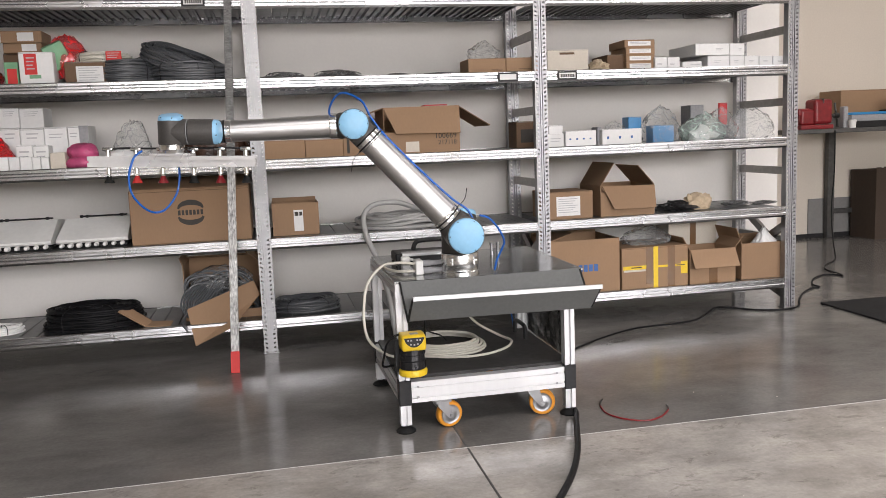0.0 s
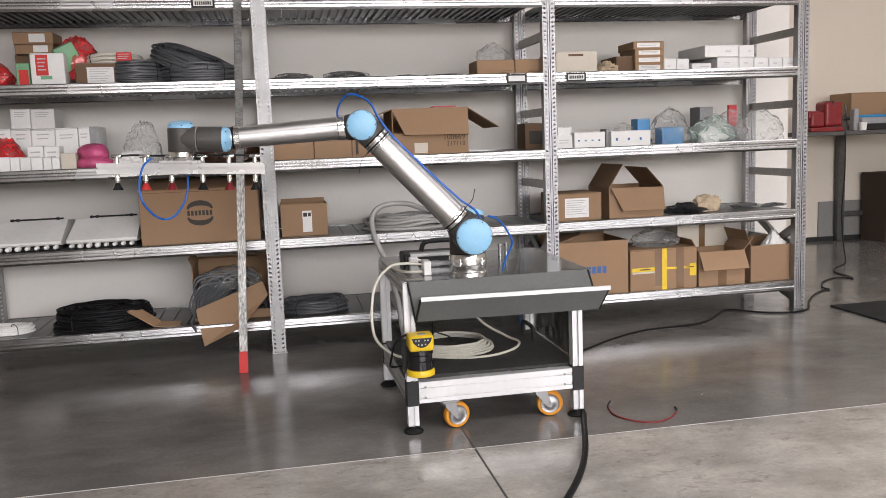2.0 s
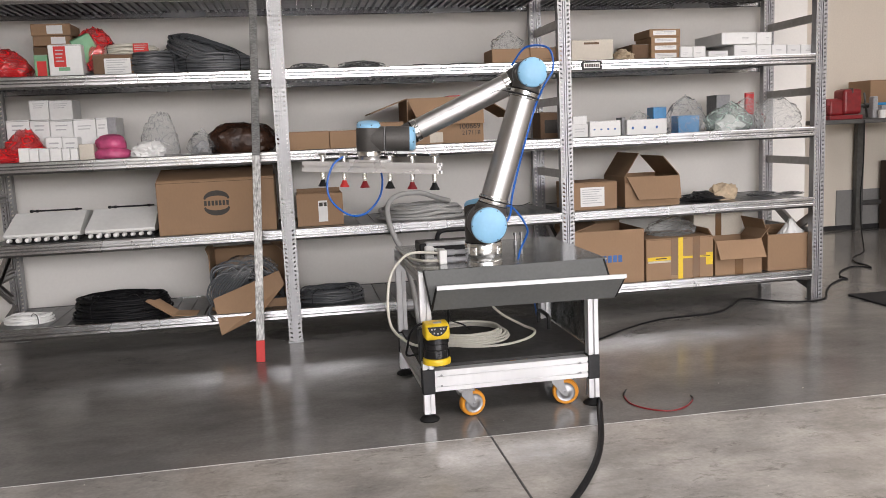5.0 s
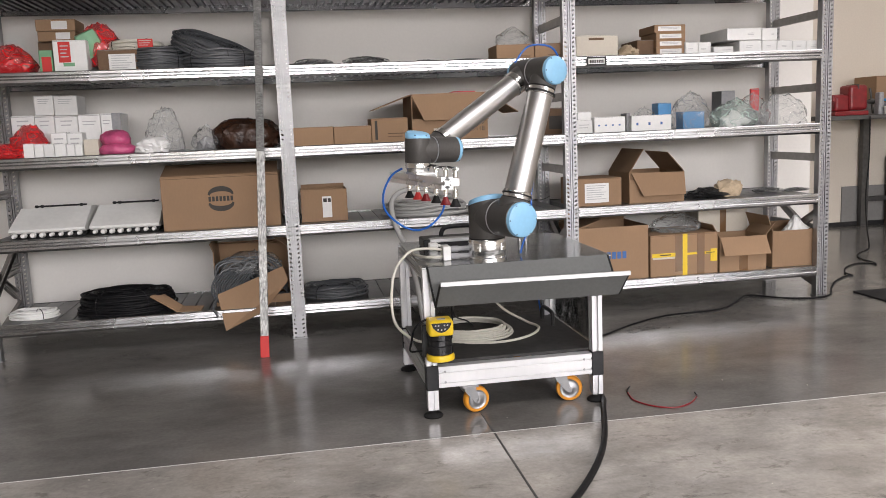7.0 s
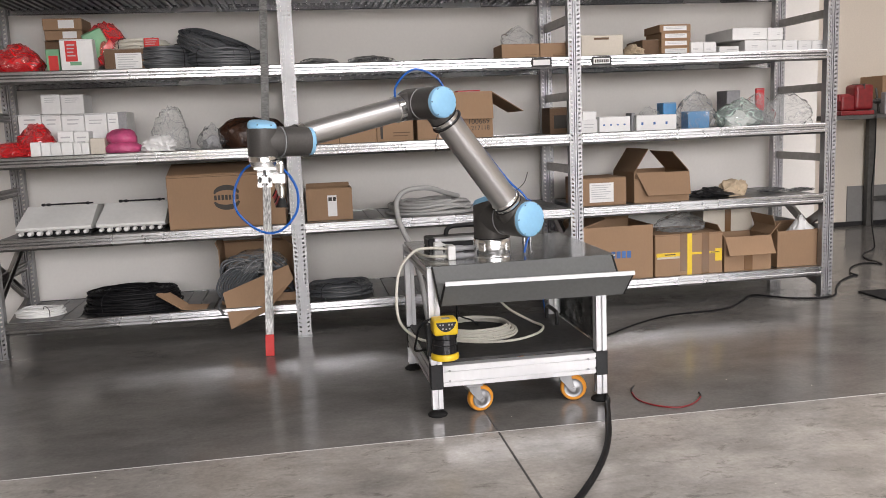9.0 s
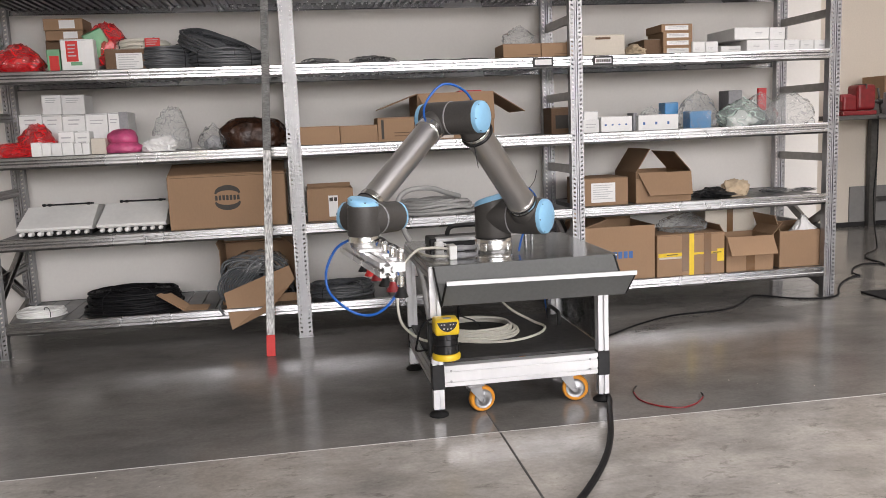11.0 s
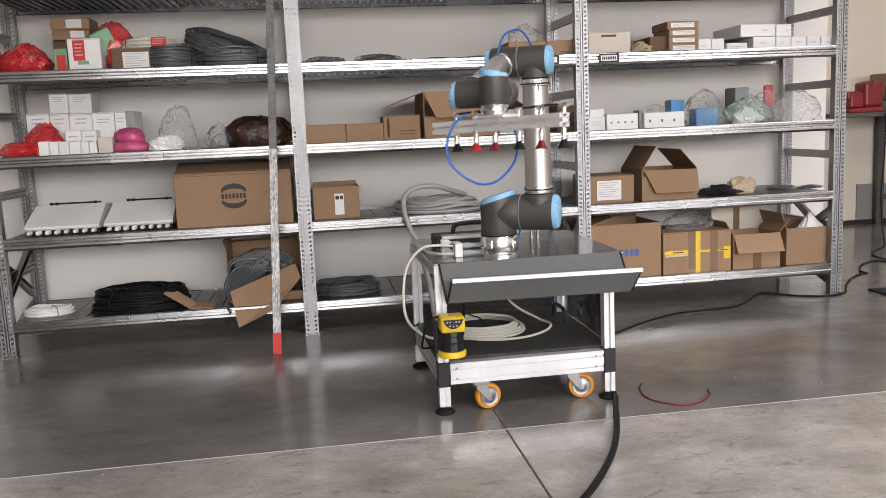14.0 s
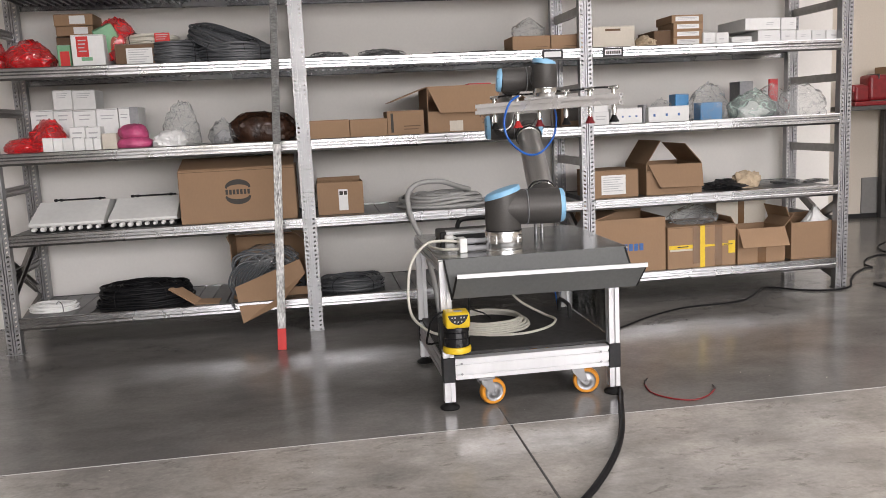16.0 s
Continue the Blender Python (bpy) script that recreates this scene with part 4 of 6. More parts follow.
def terminal_box(x0, x1):
    """A pale enclosure with a sloping lid, a dark hinge rod and a row of white cable glands."""
    w = x1 - x0
    t = empty("terminal_enclosure", "light grey terminal enclosure with a row of white cable glands", "enclosure", "terminal enclosures on the shelf", pose(x0, 0.10, 0.668))
    bm = bmesh.new()
    add_prism(bm, [(0.0, 0.040), (0.012, 0.030), (0.30, 0.022), (0.30, 0.148), (0.17, 0.158), (0.0, 0.052)], 0.0, w, "x")
    for v in bm.verts:
        v.co.x += 0.16 * v.co.y * (1 if v.co.x < w / 2 else 0.25)
    part("body", bm, M_ENCL, t)
    part("base_rail", box((0.02, 0.03, 0.0), (w - 0.01, 0.27, 0.022), 0.003), M_BLACK, t, "black base rail")
    n = 8
    for k in range(n):
        r = 0.0155 if k in (1, 2, 3) else 0.0125
        x = 0.03 + (w - 0.06) * k / (n - 1)
        bm = bmesh.new()
        add_lathe(bm, [(r * 0.8, -0.012), (r, -0.008), (r, 0.010), (r * 0.9, 0.012), (r * 0.9, 0.024), (r * 0.7, 0.034), (r * 0.45, 0.036)], pose(x, 0.004, 0.020) @ along("-y"), 14)
        part("cable_gland", bm, M_WHITE, t, "white plastic cable gland", True)
    bm = bmesh.new()
    add_tube(bm, [Vector((0.10, 0.18, 0.166)), Vector((w - 0.02, 0.18, 0.166))], 0.005, 8)
    for x in (0.11, 0.14, w - 0.05):
        add_lathe(bm, [(0.008, -0.008), (0.008, 0.008)], pose(x, 0.18, 0.166) @ along("x"), 8)
        add_box(bm, (x - 0.004, 0.176, 0.152), (x + 0.004, 0.184, 0.165))
    part("hinge_rod", bm, M_BLACK, t, "dark hinge rod along the lid", True)


def emblem(x):
    """The dark printed emblem: an oval cut by a band of bars."""
    ob = bpy.data.objects["large_carton"]
    x -= ob.location.x
    bm = bmesh.new()
    for s in (-1, 1):
        o = []
        for k in range(17):
            a = math.pi * k / 16
            o.append((x + 0.072 * math.cos(a), 0.172 + s * (0.026 + 0.046 * math.sin(a))))
        for k in range(17):
            a = math.pi * (16 - k) / 16
            o.append((x + 0.062 * math.cos(a), 0.172 + s * (0.020 + 0.022 * math.sin(a))))
        add_prism(bm, o, -0.0012, 0.0004, "y")
    part("emblem", bm, M_PRINT, ob, "dark printed oval emblem")
    bm = bmesh.new()
    for k in range(7):
        add_box(bm, (x - 0.070 + 0.0205 * k, -0.0012, 0.158), (x - 0.056 + 0.0205 * k, 0.0004, 0.186))
    part("print", bm, M_PRINT, ob, "row of dark printed bars")


def bottom_cables():
    """Grey cables spilling from the open carton, and its loose flaps."""
    rnd = random.Random(5)
    bm = bmesh.new()
    for k in range(26):
        x, y = -0.41 + 0.28 * rnd.random(), 0.12 + 0.15 * rnd.random()
        s = 0.10 + 0.07 * rnd.random()
        z = 0.27 + 0.14 * rnd.random()
        pts = [(x - s, y - 0.02, z - 0.05), (x - s * 0.5, y - 0.03, z + 0.05), (x + s * 0.3, y, z + 0.06), (x + s, y + 0.03, z - 0.02), (x + s * 0.4, y + 0.08, z - 0.07)]
        add_tube(bm, curve_points([(max(-0.455, min(-0.06, p[0])), p[1], p[2]) for p in pts], 6, True), 0.0062, 6)
    for k in range(12):
        x = -0.44 + 0.014 * k
        add_tube(bm, curve_points([(x + 0.05, 0.16, 0.42), (x - 0.02, 0.085, 0.38 - 0.004 * k), (x - 0.05, 0.075, 0.30), (x - 0.01, 0.085, 0.23), (x + 0.05, 0.13, 0.24)], 6), 0.0062, 6)
    add_tube(bm, curve_points([(-0.43, 0.10, 0.30), (-0.47, 0.05, 0.24), (-0.48, 0.0, 0.213), (-0.455, -0.035, 0.175)], 8), 0.0065, 6)
    tagged(part("cable_bundle", bm, M_GREYCABLE, smooth=True), "tangled grey cables spilling from an open carton", "cables", kind="stuff")
    bag(-0.27, 0.22, 0.38, 0.36, 0.24, 0.13, M_FILM, "clear foil with dark connectors in an open carton", 71, inside=M_GLOSSBLACK, pinch=0.1)
    f = tagged(part("loose_flap", slab([(-0.455, 0.045, 0.285), (-0.415, -0.035, 0.085), (-0.20, -0.035, 0.18), (-0.045, 0.06, 0.34), (-0.075, 0.085, 0.42)], 0.005), M_CARD), "torn cardboard flap hanging over the shelf edge", "cardboard")
    g = tagged(part("loose_flap", slab([(-0.835, 0.07, 0.300), (-0.80, 0.16, 0.315), (-0.66, 0.14, 0.216), (-0.69, 0.05, 0.205)], 0.005), M_CARD), "bent piece of cardboard beside a black coil", "cardboard")
    part("fold", slab([(-0.69, 0.05, 0.206), (-0.66, 0.14, 0.217), (-0.545, 0.12, 0.214), (-0.555, 0.04, 0.203)], 0.005), M_CARD, g, "folded half of the cardboard")


# upper shelf, first bay
bag(-1.468, 0.16, 1.571, 0.276, 0.26, 0.176, M_FILM_RED, "crumpled red plastic bag on the upper shelf", 1, inside=M_RED)
bag(-1.666, 0.18, 1.571, 0.160, 0.26, 0.198, M_FILM_RED, "crumpled red plastic bag on the upper shelf", 2, inside=M_RED)
carton(-1.303, -1.233, 0.1, 0.260, 1.571, 1.697, M_GREEN, "green carton with a red label", decals=(("sticker", M_REDLABEL, 0.2, 0.9, 0.08, 0.72, "red sticker"),))
carton(-1.222, -1.049, 0.08, 0.380, 1.571, 1.746, M_PAPER, "white carton with a red handling label", decals=(("sticker", M_REDLABEL, 0.16, 0.52, 0.32, 0.95, "red sticker"), ("sticker", M_GREEN, 0.28, 0.62, 0.20, 0.31, "green sticker"), *text_lines(4, 0.22, 0.46, 0.42, 0.86)))
carton(-1.352, -1.149, 0.3, 0.520, 1.766, 1.822, M_CARD, "flat brown carton with a white sticker", tape=None, group="stacked brown cartons", decals=(("sticker", M_PAPER, 0.48, 0.86, 0.18, 0.85, "white sticker"),))
carton(-1.353, -1.141, 0.28, 0.500, 1.820, 1.885, M_CARD, "flat brown carton with a white sticker", group="stacked brown cartons", decals=(("sticker", M_PAPER, 0.40, 0.80, 0.15, 0.85, "white sticker"),))
carton(-1.372, -1.175, 0.36, 0.540, 1.571, 1.772, M_CARD_DARK, "brown carton under the flat cartons")
parcel = tagged(part("foil_parcel", box((-0.056, -0.05, -0.070), (0.056, 0.05, 0.070), 0.008, seg=2), M_GREEN, smooth=True), "green foil parcel leaning against the boxes", "parcel")
parcel.matrix_basis = pose(-1.052, 0.20, 1.735, 10, -26, 12)
bag(-1.010, 0.245, 1.610, 0.230, 0.17, 0.260, M_FILM_RED, "red plastic bag wrapped round the green parcel", 4, pinch=0.3)
carton(-0.995, -0.786, 0.08, 0.380, 1.571, 1.689, M_CARD_DARK, "brown carton with white delivery labels", decals=(("sticker", M_PAPER, 0.28, 0.95, 0.05, 0.80, "white delivery labels"), *text_lines(6, 0.34, 0.86, 0.1, 0.75)))
coil(-0.699, 0.26, 1.571, 0.168, 0.22, 0.133, 0.0055, M_GREYCABLE, "flat coil of grey cable on the upper shelf", 11, fill=0.5)
coil(-0.821, 0.26, 1.690, 0.160, 0.16, 0.055, 0.005, M_CREAM, "pale cable coil with a red label resting on a carton", 12, fill=0.35)
carton(-0.779, -0.697, 0.085, 0.092, 1.695, 1.745, M_REDLABEL, "red cable label with dark print", name="cable_label", decals=text_lines(3, 0.1, 0.9, 0.15, 0.85), category="label")
coil(-0.357, 0.27, 1.571, 0.235, 0.22, 0.115, 0.0075, M_GREYCABLE, "large coil of dark grey cable on the upper shelf", 13, fill=0.5)
coil(-0.399, 0.26, 1.665, 0.240, 0.18, 0.085, 0.0075, M_GREYCABLE, "loose coil of dark grey cable piled on another", 14, fill=0.5, tilt=(14, 21, -8), ties=1)
# upper shelf, second bay
bag(0.179, 0.14, 1.571, 0.230, 0.16, 0.045, M_FILM, "flat clear plastic bag with dark parts", 21, inside=M_BLACK, rough=0.15, pinch=0.0)
bag(0.481, 0.14, 1.571, 0.275, 0.16, 0.050, M_FILM, "flat clear plastic bag with dark parts", 22, inside=M_BLACK, rough=0.15, pinch=0.0)
bag(0.840, 0.14, 1.571, 0.172, 0.16, 0.020, M_FILM, "flat clear plastic bag with dark parts", 23, inside=M_BLACK, rough=0.15, pinch=0.0)
bag(1.089, 0.14, 1.571, 0.222, 0.16, 0.020, M_FILM, "flat clear plastic bag with dark parts", 24, inside=M_BLACK, rough=0.15, pinch=0.0)
carton(1.256, 1.488, 0.08, 0.300, 1.571, 1.661, M_CARD, "small brown carton with faint print", group="brown cartons side by side", decals=text_lines(2, 0.62, 0.92, 0.12, 0.3, M_CARD_DARK))
carton(1.492, 1.692, 0.08, 0.300, 1.571, 1.662, M_CARD, "small brown carton with faint print", group="brown cartons side by side", decals=text_lines(2, 0.4, 0.85, 0.12, 0.3, M_CARD_DARK))
bag(1.381, 0.18, 1.664, 0.198, 0.18, 0.113, M_FILM, "crumpled clear plastic bag on brown cartons", 25, pinch=0.7)
# upper shelf, third bay
carton(1.746, 2.010, 0.07, 0.410, 1.571, 1.701, M_CARD_PALE, "off-white carton with a grip hole", decals=(("grip_hole", M_CARD_DARK, 0.30, 0.66, 0.78, 0.88, "dark grip hole"),))
bag(2.105, 0.14, 1.571, 0.118, 0.14, 0.071, M_GLOVE, "loose bundle of wires and paper", 26, name="wire_bundle", pinch=0.0)
carton(2.154, 2.286, 0.12, 0.380, 1.571, 1.671, M_CARD_DARK, "dark brown carton on end")
carton(2.261, 2.453, 0.08, 0.320, 1.571, 1.620, M_CARD, "flat brown carton with a white label", group="stacked flat cartons", decals=(("sticker", M_PAPER, 0.12, 0.86, 0.22, 0.8, "white sticker"), *text_lines(2, 0.2, 0.8, 0.35, 0.7)))
carton(2.261, 2.452, 0.08, 0.320, 1.620, 1.664, M_CARD, "flat brown carton with a white label", group="stacked flat cartons", decals=(("sticker", M_PAPER, 0.12, 0.86, 0.22, 0.8, "white sticker"), *text_lines(2, 0.2, 0.8, 0.35, 0.7)))
carton(2.261, 2.452, 0.08, 0.320, 1.664, 1.708, M_CARD, "flat brown carton with a white label", group="stacked flat cartons", decals=(("sticker", M_PAPER, 0.12, 0.86, 0.22, 0.8, "white sticker"), *text_lines(2, 0.2, 0.8, 0.35, 0.7)))
carton(2.250, 2.452, 0.08, 0.320, 1.708, 1.755, M_CARD, "flat brown carton with a white label", group="stacked flat cartons", decals=(("sticker", M_PAPER, 0.12, 0.86, 0.22, 0.8, "white sticker"), *text_lines(2, 0.2, 0.8, 0.35, 0.7)))
carton(2.443, 2.524, 0.06, 0.160, 1.571, 1.645, M_PAPER, "small white carton on the shelf", group="small white cartons", decals=text_lines(2, 0.2, 0.6, 0.3, 0.5))
carton(2.528, 2.610, 0.06, 0.160, 1.571, 1.643, M_PAPER, "small white carton on the shelf", group="small white cartons", decals=text_lines(2, 0.2, 0.6, 0.3, 0.5))
carton(2.629, 2.760, 0.06, 0.180, 1.571, 1.613, M_PAPER, "low white carton on the shelf", group="small white cartons", decals=text_lines(1, 0.4, 0.9, 0.3, 0.6))
carton(2.795, 2.943, 0.05, 0.390, 1.571, 1.645, M_PAPER, "long white carton on the shelf", group="stacked white cartons", decals=text_lines(2, 0.3, 0.6, 0.35, 0.6))
carton(2.947, 3.046, 0.05, 0.390, 1.571, 1.642, M_PAPER, "long white carton on the shelf", group="stacked white cartons", decals=text_lines(2, 0.3, 0.6, 0.35, 0.6))
carton(2.712, 2.942, 0.05, 0.410, 1.648, 1.721, M_PAPER, "long white carton on the shelf", group="stacked white cartons", decals=text_lines(2, 0.6, 0.8, 0.35, 0.6))
carton(2.946, 3.049, 0.05, 0.410, 1.643, 1.718, M_PAPER, "long white carton on the shelf", group="stacked white cartons", decals=text_lines(2, 0.6, 0.8, 0.35, 0.6))
carton(3.056, 3.156, 0.06, 0.180, 1.571, 1.641, M_PAPER, "small white carton on the shelf", group="small white cartons", decals=text_lines(2, 0.3, 0.65, 0.35, 0.6))
carton(3.160, 3.252, 0.06, 0.180, 1.571, 1.638, M_PAPER, "small white carton on the shelf", group="small white cartons", decals=text_lines(2, 0.3, 0.65, 0.35, 0.6))
carton(3.256, 3.369, 0.06, 0.180, 1.571, 1.636, M_PAPER, "small white carton on the shelf", group="small white cartons", decals=text_lines(2, 0.3, 0.65, 0.35, 0.6))
# middle shelf, first bay
bag(-1.417, 0.16, 1.116, 0.218, 0.2, 0.189, M_FILM_RED, "crumpled red plastic bag on the middle shelf", 31, inside=M_RED)
bag(-1.521, 0.09, 1.116, 0.219, 0.14, 0.088, M_FILM_RED, "flat red plastic bag hanging over the shelf edge", 32, inside=M_RED, pinch=0.1)
carton(-1.541, -1.417, 0.29, 0.490, 1.116, 1.355, M_PAPER, "white carton with small print", group="white cartons", decals=text_lines(2, 0.25, 0.75, 0.70, 0.9))
carton(-1.411, -1.307, 0.3, 0.500, 1.352, 1.464, M_PAPER, "white carton with small print", group="white cartons", decals=text_lines(3, 0.2, 0.8, 0.55, 0.85))
carton(-1.414, -1.310, 0.29, 0.490, 1.116, 1.350, M_PAPER, "white carton with small print", group="white cartons", decals=text_lines(2, 0.25, 0.75, 0.70, 0.9))
carton(-1.304, -1.178, 0.3, 0.500, 1.348, 1.460, M_PAPER, "white carton with small print", group="white cartons", decals=text_lines(3, 0.2, 0.8, 0.55, 0.85))
carton(-1.307, -1.181, 0.29, 0.490, 1.116, 1.346, M_PAPER, "white carton with small print", group="white cartons", decals=text_lines(2, 0.25, 0.75, 0.70, 0.9))
carton(-1.303, -1.219, 0.16, 0.260, 1.116, 1.252, M_PAPER, "small white carton with print", group="white cartons", decals=text_lines(2, 0.2, 0.8, 0.4, 0.8))
carton(-1.216, -1.135, 0.16, 0.260, 1.116, 1.248, M_PAPER, "small white carton with print", group="white cartons", decals=text_lines(2, 0.2, 0.8, 0.4, 0.8))
carton(-1.420, -1.367, 0.05, 0.120, 1.116, 1.196, M_PAPER, "tiny white carton in a row", group="row of tiny cartons")
carton(-1.364, -1.318, 0.05, 0.120, 1.116, 1.193, M_PAPER, "tiny white carton in a row", group="row of tiny cartons")
carton(-1.315, -1.262, 0.05, 0.120, 1.116, 1.191, M_PAPER, "tiny white carton in a row", group="row of tiny cartons")
carton(-1.259, -1.200, 0.05, 0.120, 1.116, 1.189, M_PAPER, "tiny white carton in a row", group="row of tiny cartons")
carton(-1.197, -1.156, 0.05, 0.120, 1.116, 1.186, M_PAPER, "tiny white carton in a row", group="row of tiny cartons")
carton(-1.153, -1.114, 0.05, 0.120, 1.116, 1.184, M_PAPER, "tiny white carton in a row", group="row of tiny cartons")
carton(-1.173, -1.053, 0.26, 0.480, 1.116, 1.349, M_PAPER, "upright white carton with print", group="white cartons", decals=text_lines(2, 0.2, 0.8, 0.7, 0.85))
carton(-1.049, -0.940, 0.26, 0.480, 1.116, 1.351, M_PAPER, "upright white carton with a grey side", group="white cartons", decals=(("panel", M_PRINTGREY, 0.55, 1.0, 0.0, 1.0, "grey printed side"), *text_lines(2, 0.1, 0.45, 0.7, 0.85)))
carton(-1.109, -1.031, 0.06, 0.140, 1.116, 1.206, M_CARD_PALE, "small beige carton on the shelf")
bag(-0.948, 0.12, 1.116, 0.201, 0.16, 0.075, M_PINK, "pink foil packet on the shelf", 33, name="foil_packet", pinch=0.0, rough=0.07)
bag(-0.952, 0.14, 1.165, 0.168, 0.14, 0.096, M_PINK, "pink foil packet lying on another", 34, name="foil_packet", pinch=0.0, rough=0.07)
bag(-0.698, 0.26, 1.116, 0.213, 0.24, 0.272, M_FILM, "tall clear plastic bag", 35, pinch=0.4)
bag(-0.750, 0.12, 1.116, 0.181, 0.16, 0.092, M_PAPER, "white plastic parts in clear foil", 36, name="plastic_parts_bag", pinch=0.0, rough=0.2)
bag(-0.468, 0.2, 1.116, 0.155, 0.2, 0.152, M_FILM, "clear plastic bag with fittings", 37, inside=M_PRINTGREY)
bag(-0.225, 0.22, 1.116, 0.420, 0.24, 0.190, M_HARNESS, "shiny dark brown bag of wire harnesses", 39, name="wire_harness", pinch=0.0, rough=0.10)
# middle shelf, second bay
carton(0.032, 0.266, 0.07, 0.310, 1.116, 1.223, M_CARD, "small brown carton on the shelf", group="brown cartons on the middle shelf")
carton(0.269, 0.486, 0.07, 0.310, 1.116, 1.220, M_CARD, "small brown carton on the shelf", group="brown cartons on the middle shelf")
carton(0.488, 0.705, 0.07, 0.310, 1.116, 1.258, M_CARD, "brown carton with dark side print", group="brown cartons on the middle shelf", decals=(("print", M_PRINT, 0.10, 0.17, 0.12, 0.9, "upright dark print"), *text_lines(2, 0.45, 0.9, 0.15, 0.4, M_CARD_DARK)))
BIGBOX = open_carton(0.730, 1.186, 0.07, 0.470, 1.116, 1.388, M_CARD, "opened brown carton with flaps folded out and printed numbers", {"right": (0.23, 122), "left": (0.23, 110)}, low=0.128)
part("flap", slab([(-0.228, -0.002, 0.272), (-0.160, -0.030, 0.118), (0.226, -0.030, 0.112), (0.228, -0.002, 0.274)], 0.005), M_CARD, BIGBOX, "torn front flap hanging down")
carton(1.02, 1.165, 0.30, 0.42, 1.122, 1.408, M_RED, "red plastic case standing in an opened carton", name="red_case", category="case")
carton(1.620, 1.763, 0.34, 0.520, 1.116, 1.284, M_CARD_DARK, "dark brown carton at the back", decals=(("print", M_PRINT, 0.2, 0.8, 0.2, 0.7, "dark printed picture"),))
# middle shelf, third bay
carton(1.734, 1.842, 0.07, 0.170, 1.116, 1.198, M_PAPER, "white carton with grey print", group="printed white cartons", decals=text_lines(2, 0.2, 0.8, 0.3, 0.7))
carton(1.763, 1.854, 0.12, 0.220, 1.116, 1.250, M_PAPER, "white carton behind others", group="printed white cartons")
carton(1.850, 2.049, 0.06, 0.200, 1.116, 1.212, M_PAPER, "white carton with blue print", group="printed white cartons", decals=(*[("print", M_PRINTBLUE, 0.12 + 0.22 * k, 0.18 + 0.22 * k, 0.42, 0.52, "small blue print") for k in range(4)],))
carton(2.073, 2.098, 0.1, 0.200, 1.116, 1.229, M_PRINTGREY, "grey divider between the cartons")
carton(2.089, 2.351, 0.06, 0.240, 1.116, 1.212, M_PAPER, "white carton with blue arrows", group="printed white cartons", decals=(*[("print", M_PRINTBLUE, 0.12 + 0.3 * k, 0.17 + 0.3 * k, 0.38, 0.55, "small blue arrow") for k in range(3)],))
bag(2.242, 0.22, 1.116, 0.216, 0.14, 0.152, M_FILM, "clear plastic bag on white cartons", 41, inside=M_PAPER)
carton(2.325, 2.415, 0.2, 0.30, 1.116, 1.285, M_BLUEPLASTIC, "small blue plastic box on the shelf", group="blue plastic boxes")
carton(2.455, 2.600, 0.12, 0.22, 1.116, 1.225, M_BLUEPLASTIC, "small blue plastic box inside a clear bag", group="blue plastic boxes")
bag(2.530, 0.17, 1.116, 0.262, 0.20, 0.235, M_FILM, "clear plastic bag round a blue plastic box", 43, pinch=0.35)
carton(2.811, 2.906, 0.3, 0.440, 1.116, 1.350, M_PRINTGREY, "grey carton at the back")
carton(3.018, 3.078, 0.3, 0.320, 1.116, 1.358, M_RED, "small red card on the shelf")
bag(2.816, 0.16, 1.116, 0.314, 0.22, 0.186, M_FILM_GREEN, "greenish plastic bag of fittings", 44, inside=M_PAPER)
bag(2.966, 0.22, 1.116, 0.261, 0.2, 0.216, M_FILM, "clear plastic bag of fittings", 45, inside=M_PRINTGREY)
bag(3.135, 0.12, 1.116, 0.318, 0.2, 0.206, M_FILM, "round clear plastic bag", 46, pinch=0.2)
# lower shelf, first bay
terminal_box(-1.561, -1.156)
terminal_box(-1.132, -0.752)
LARGE = carton(-0.723, -0.065, 0.06, 0.520, 0.668, 0.972, M_CARD, "large brown carton with a dark printed emblem", name="large_carton")
emblem(-0.394)
part("flap", slab([(-0.325, 0.003, 0.305), (0.325, 0.003, 0.305), (0.325, 0.230, 0.362), (-0.325, 0.230, 0.362)], 0.005), M_CARD, LARGE, "lid flap standing half open")
open_carton(0.055, 0.326, 0.12, 0.360, 0.668, 0.857, M_CARD, "small open brown carton with a white label", {"back": (0.02, 5)}, decals=(("sticker", M_PAPER, 0.46, 0.66, 0.12, 0.78, "white sticker"), ("print", M_PRINT, 0.48, 0.56, 0.6, 0.72, "dark mark"), ("print", M_PRINT, 0.58, 0.645, 0.6, 0.72, "dark mark")))
coil(0.814, 0.26, 0.668, 0.27, 0.20, 0.075, 0.0105, M_HOSE, "coil of grey ribbed hose on the lower shelf", 51, name="hose_coil", fill=0.45, ties=0)
# lower shelf, third bay
carton(1.725, 2.024, 0.07, 0.370, 0.668, 0.839, M_CARD, "brown carton with a white delivery label", decals=(("sticker", M_PAPER, 0.20, 0.72, 0.12, 0.82, "white delivery label"), *text_lines(7, 0.24, 0.66, 0.2, 0.76)))
arched = open_carton(2.080, 2.444, 0.08, 0.440, 0.668, 0.861, M_CARD, "open brown carton with two raised flaps leaning together", {"left": (0.17, -33), "right": (0.16, -42)}, low=0.150)
part("flap", slab([(-0.172, -0.002, 0.190), (-0.105, -0.034, 0.046), (0.176, -0.034, 0.044), (0.180, -0.002, 0.185)], 0.005), M_CARD, arched, "torn front flap hanging down")
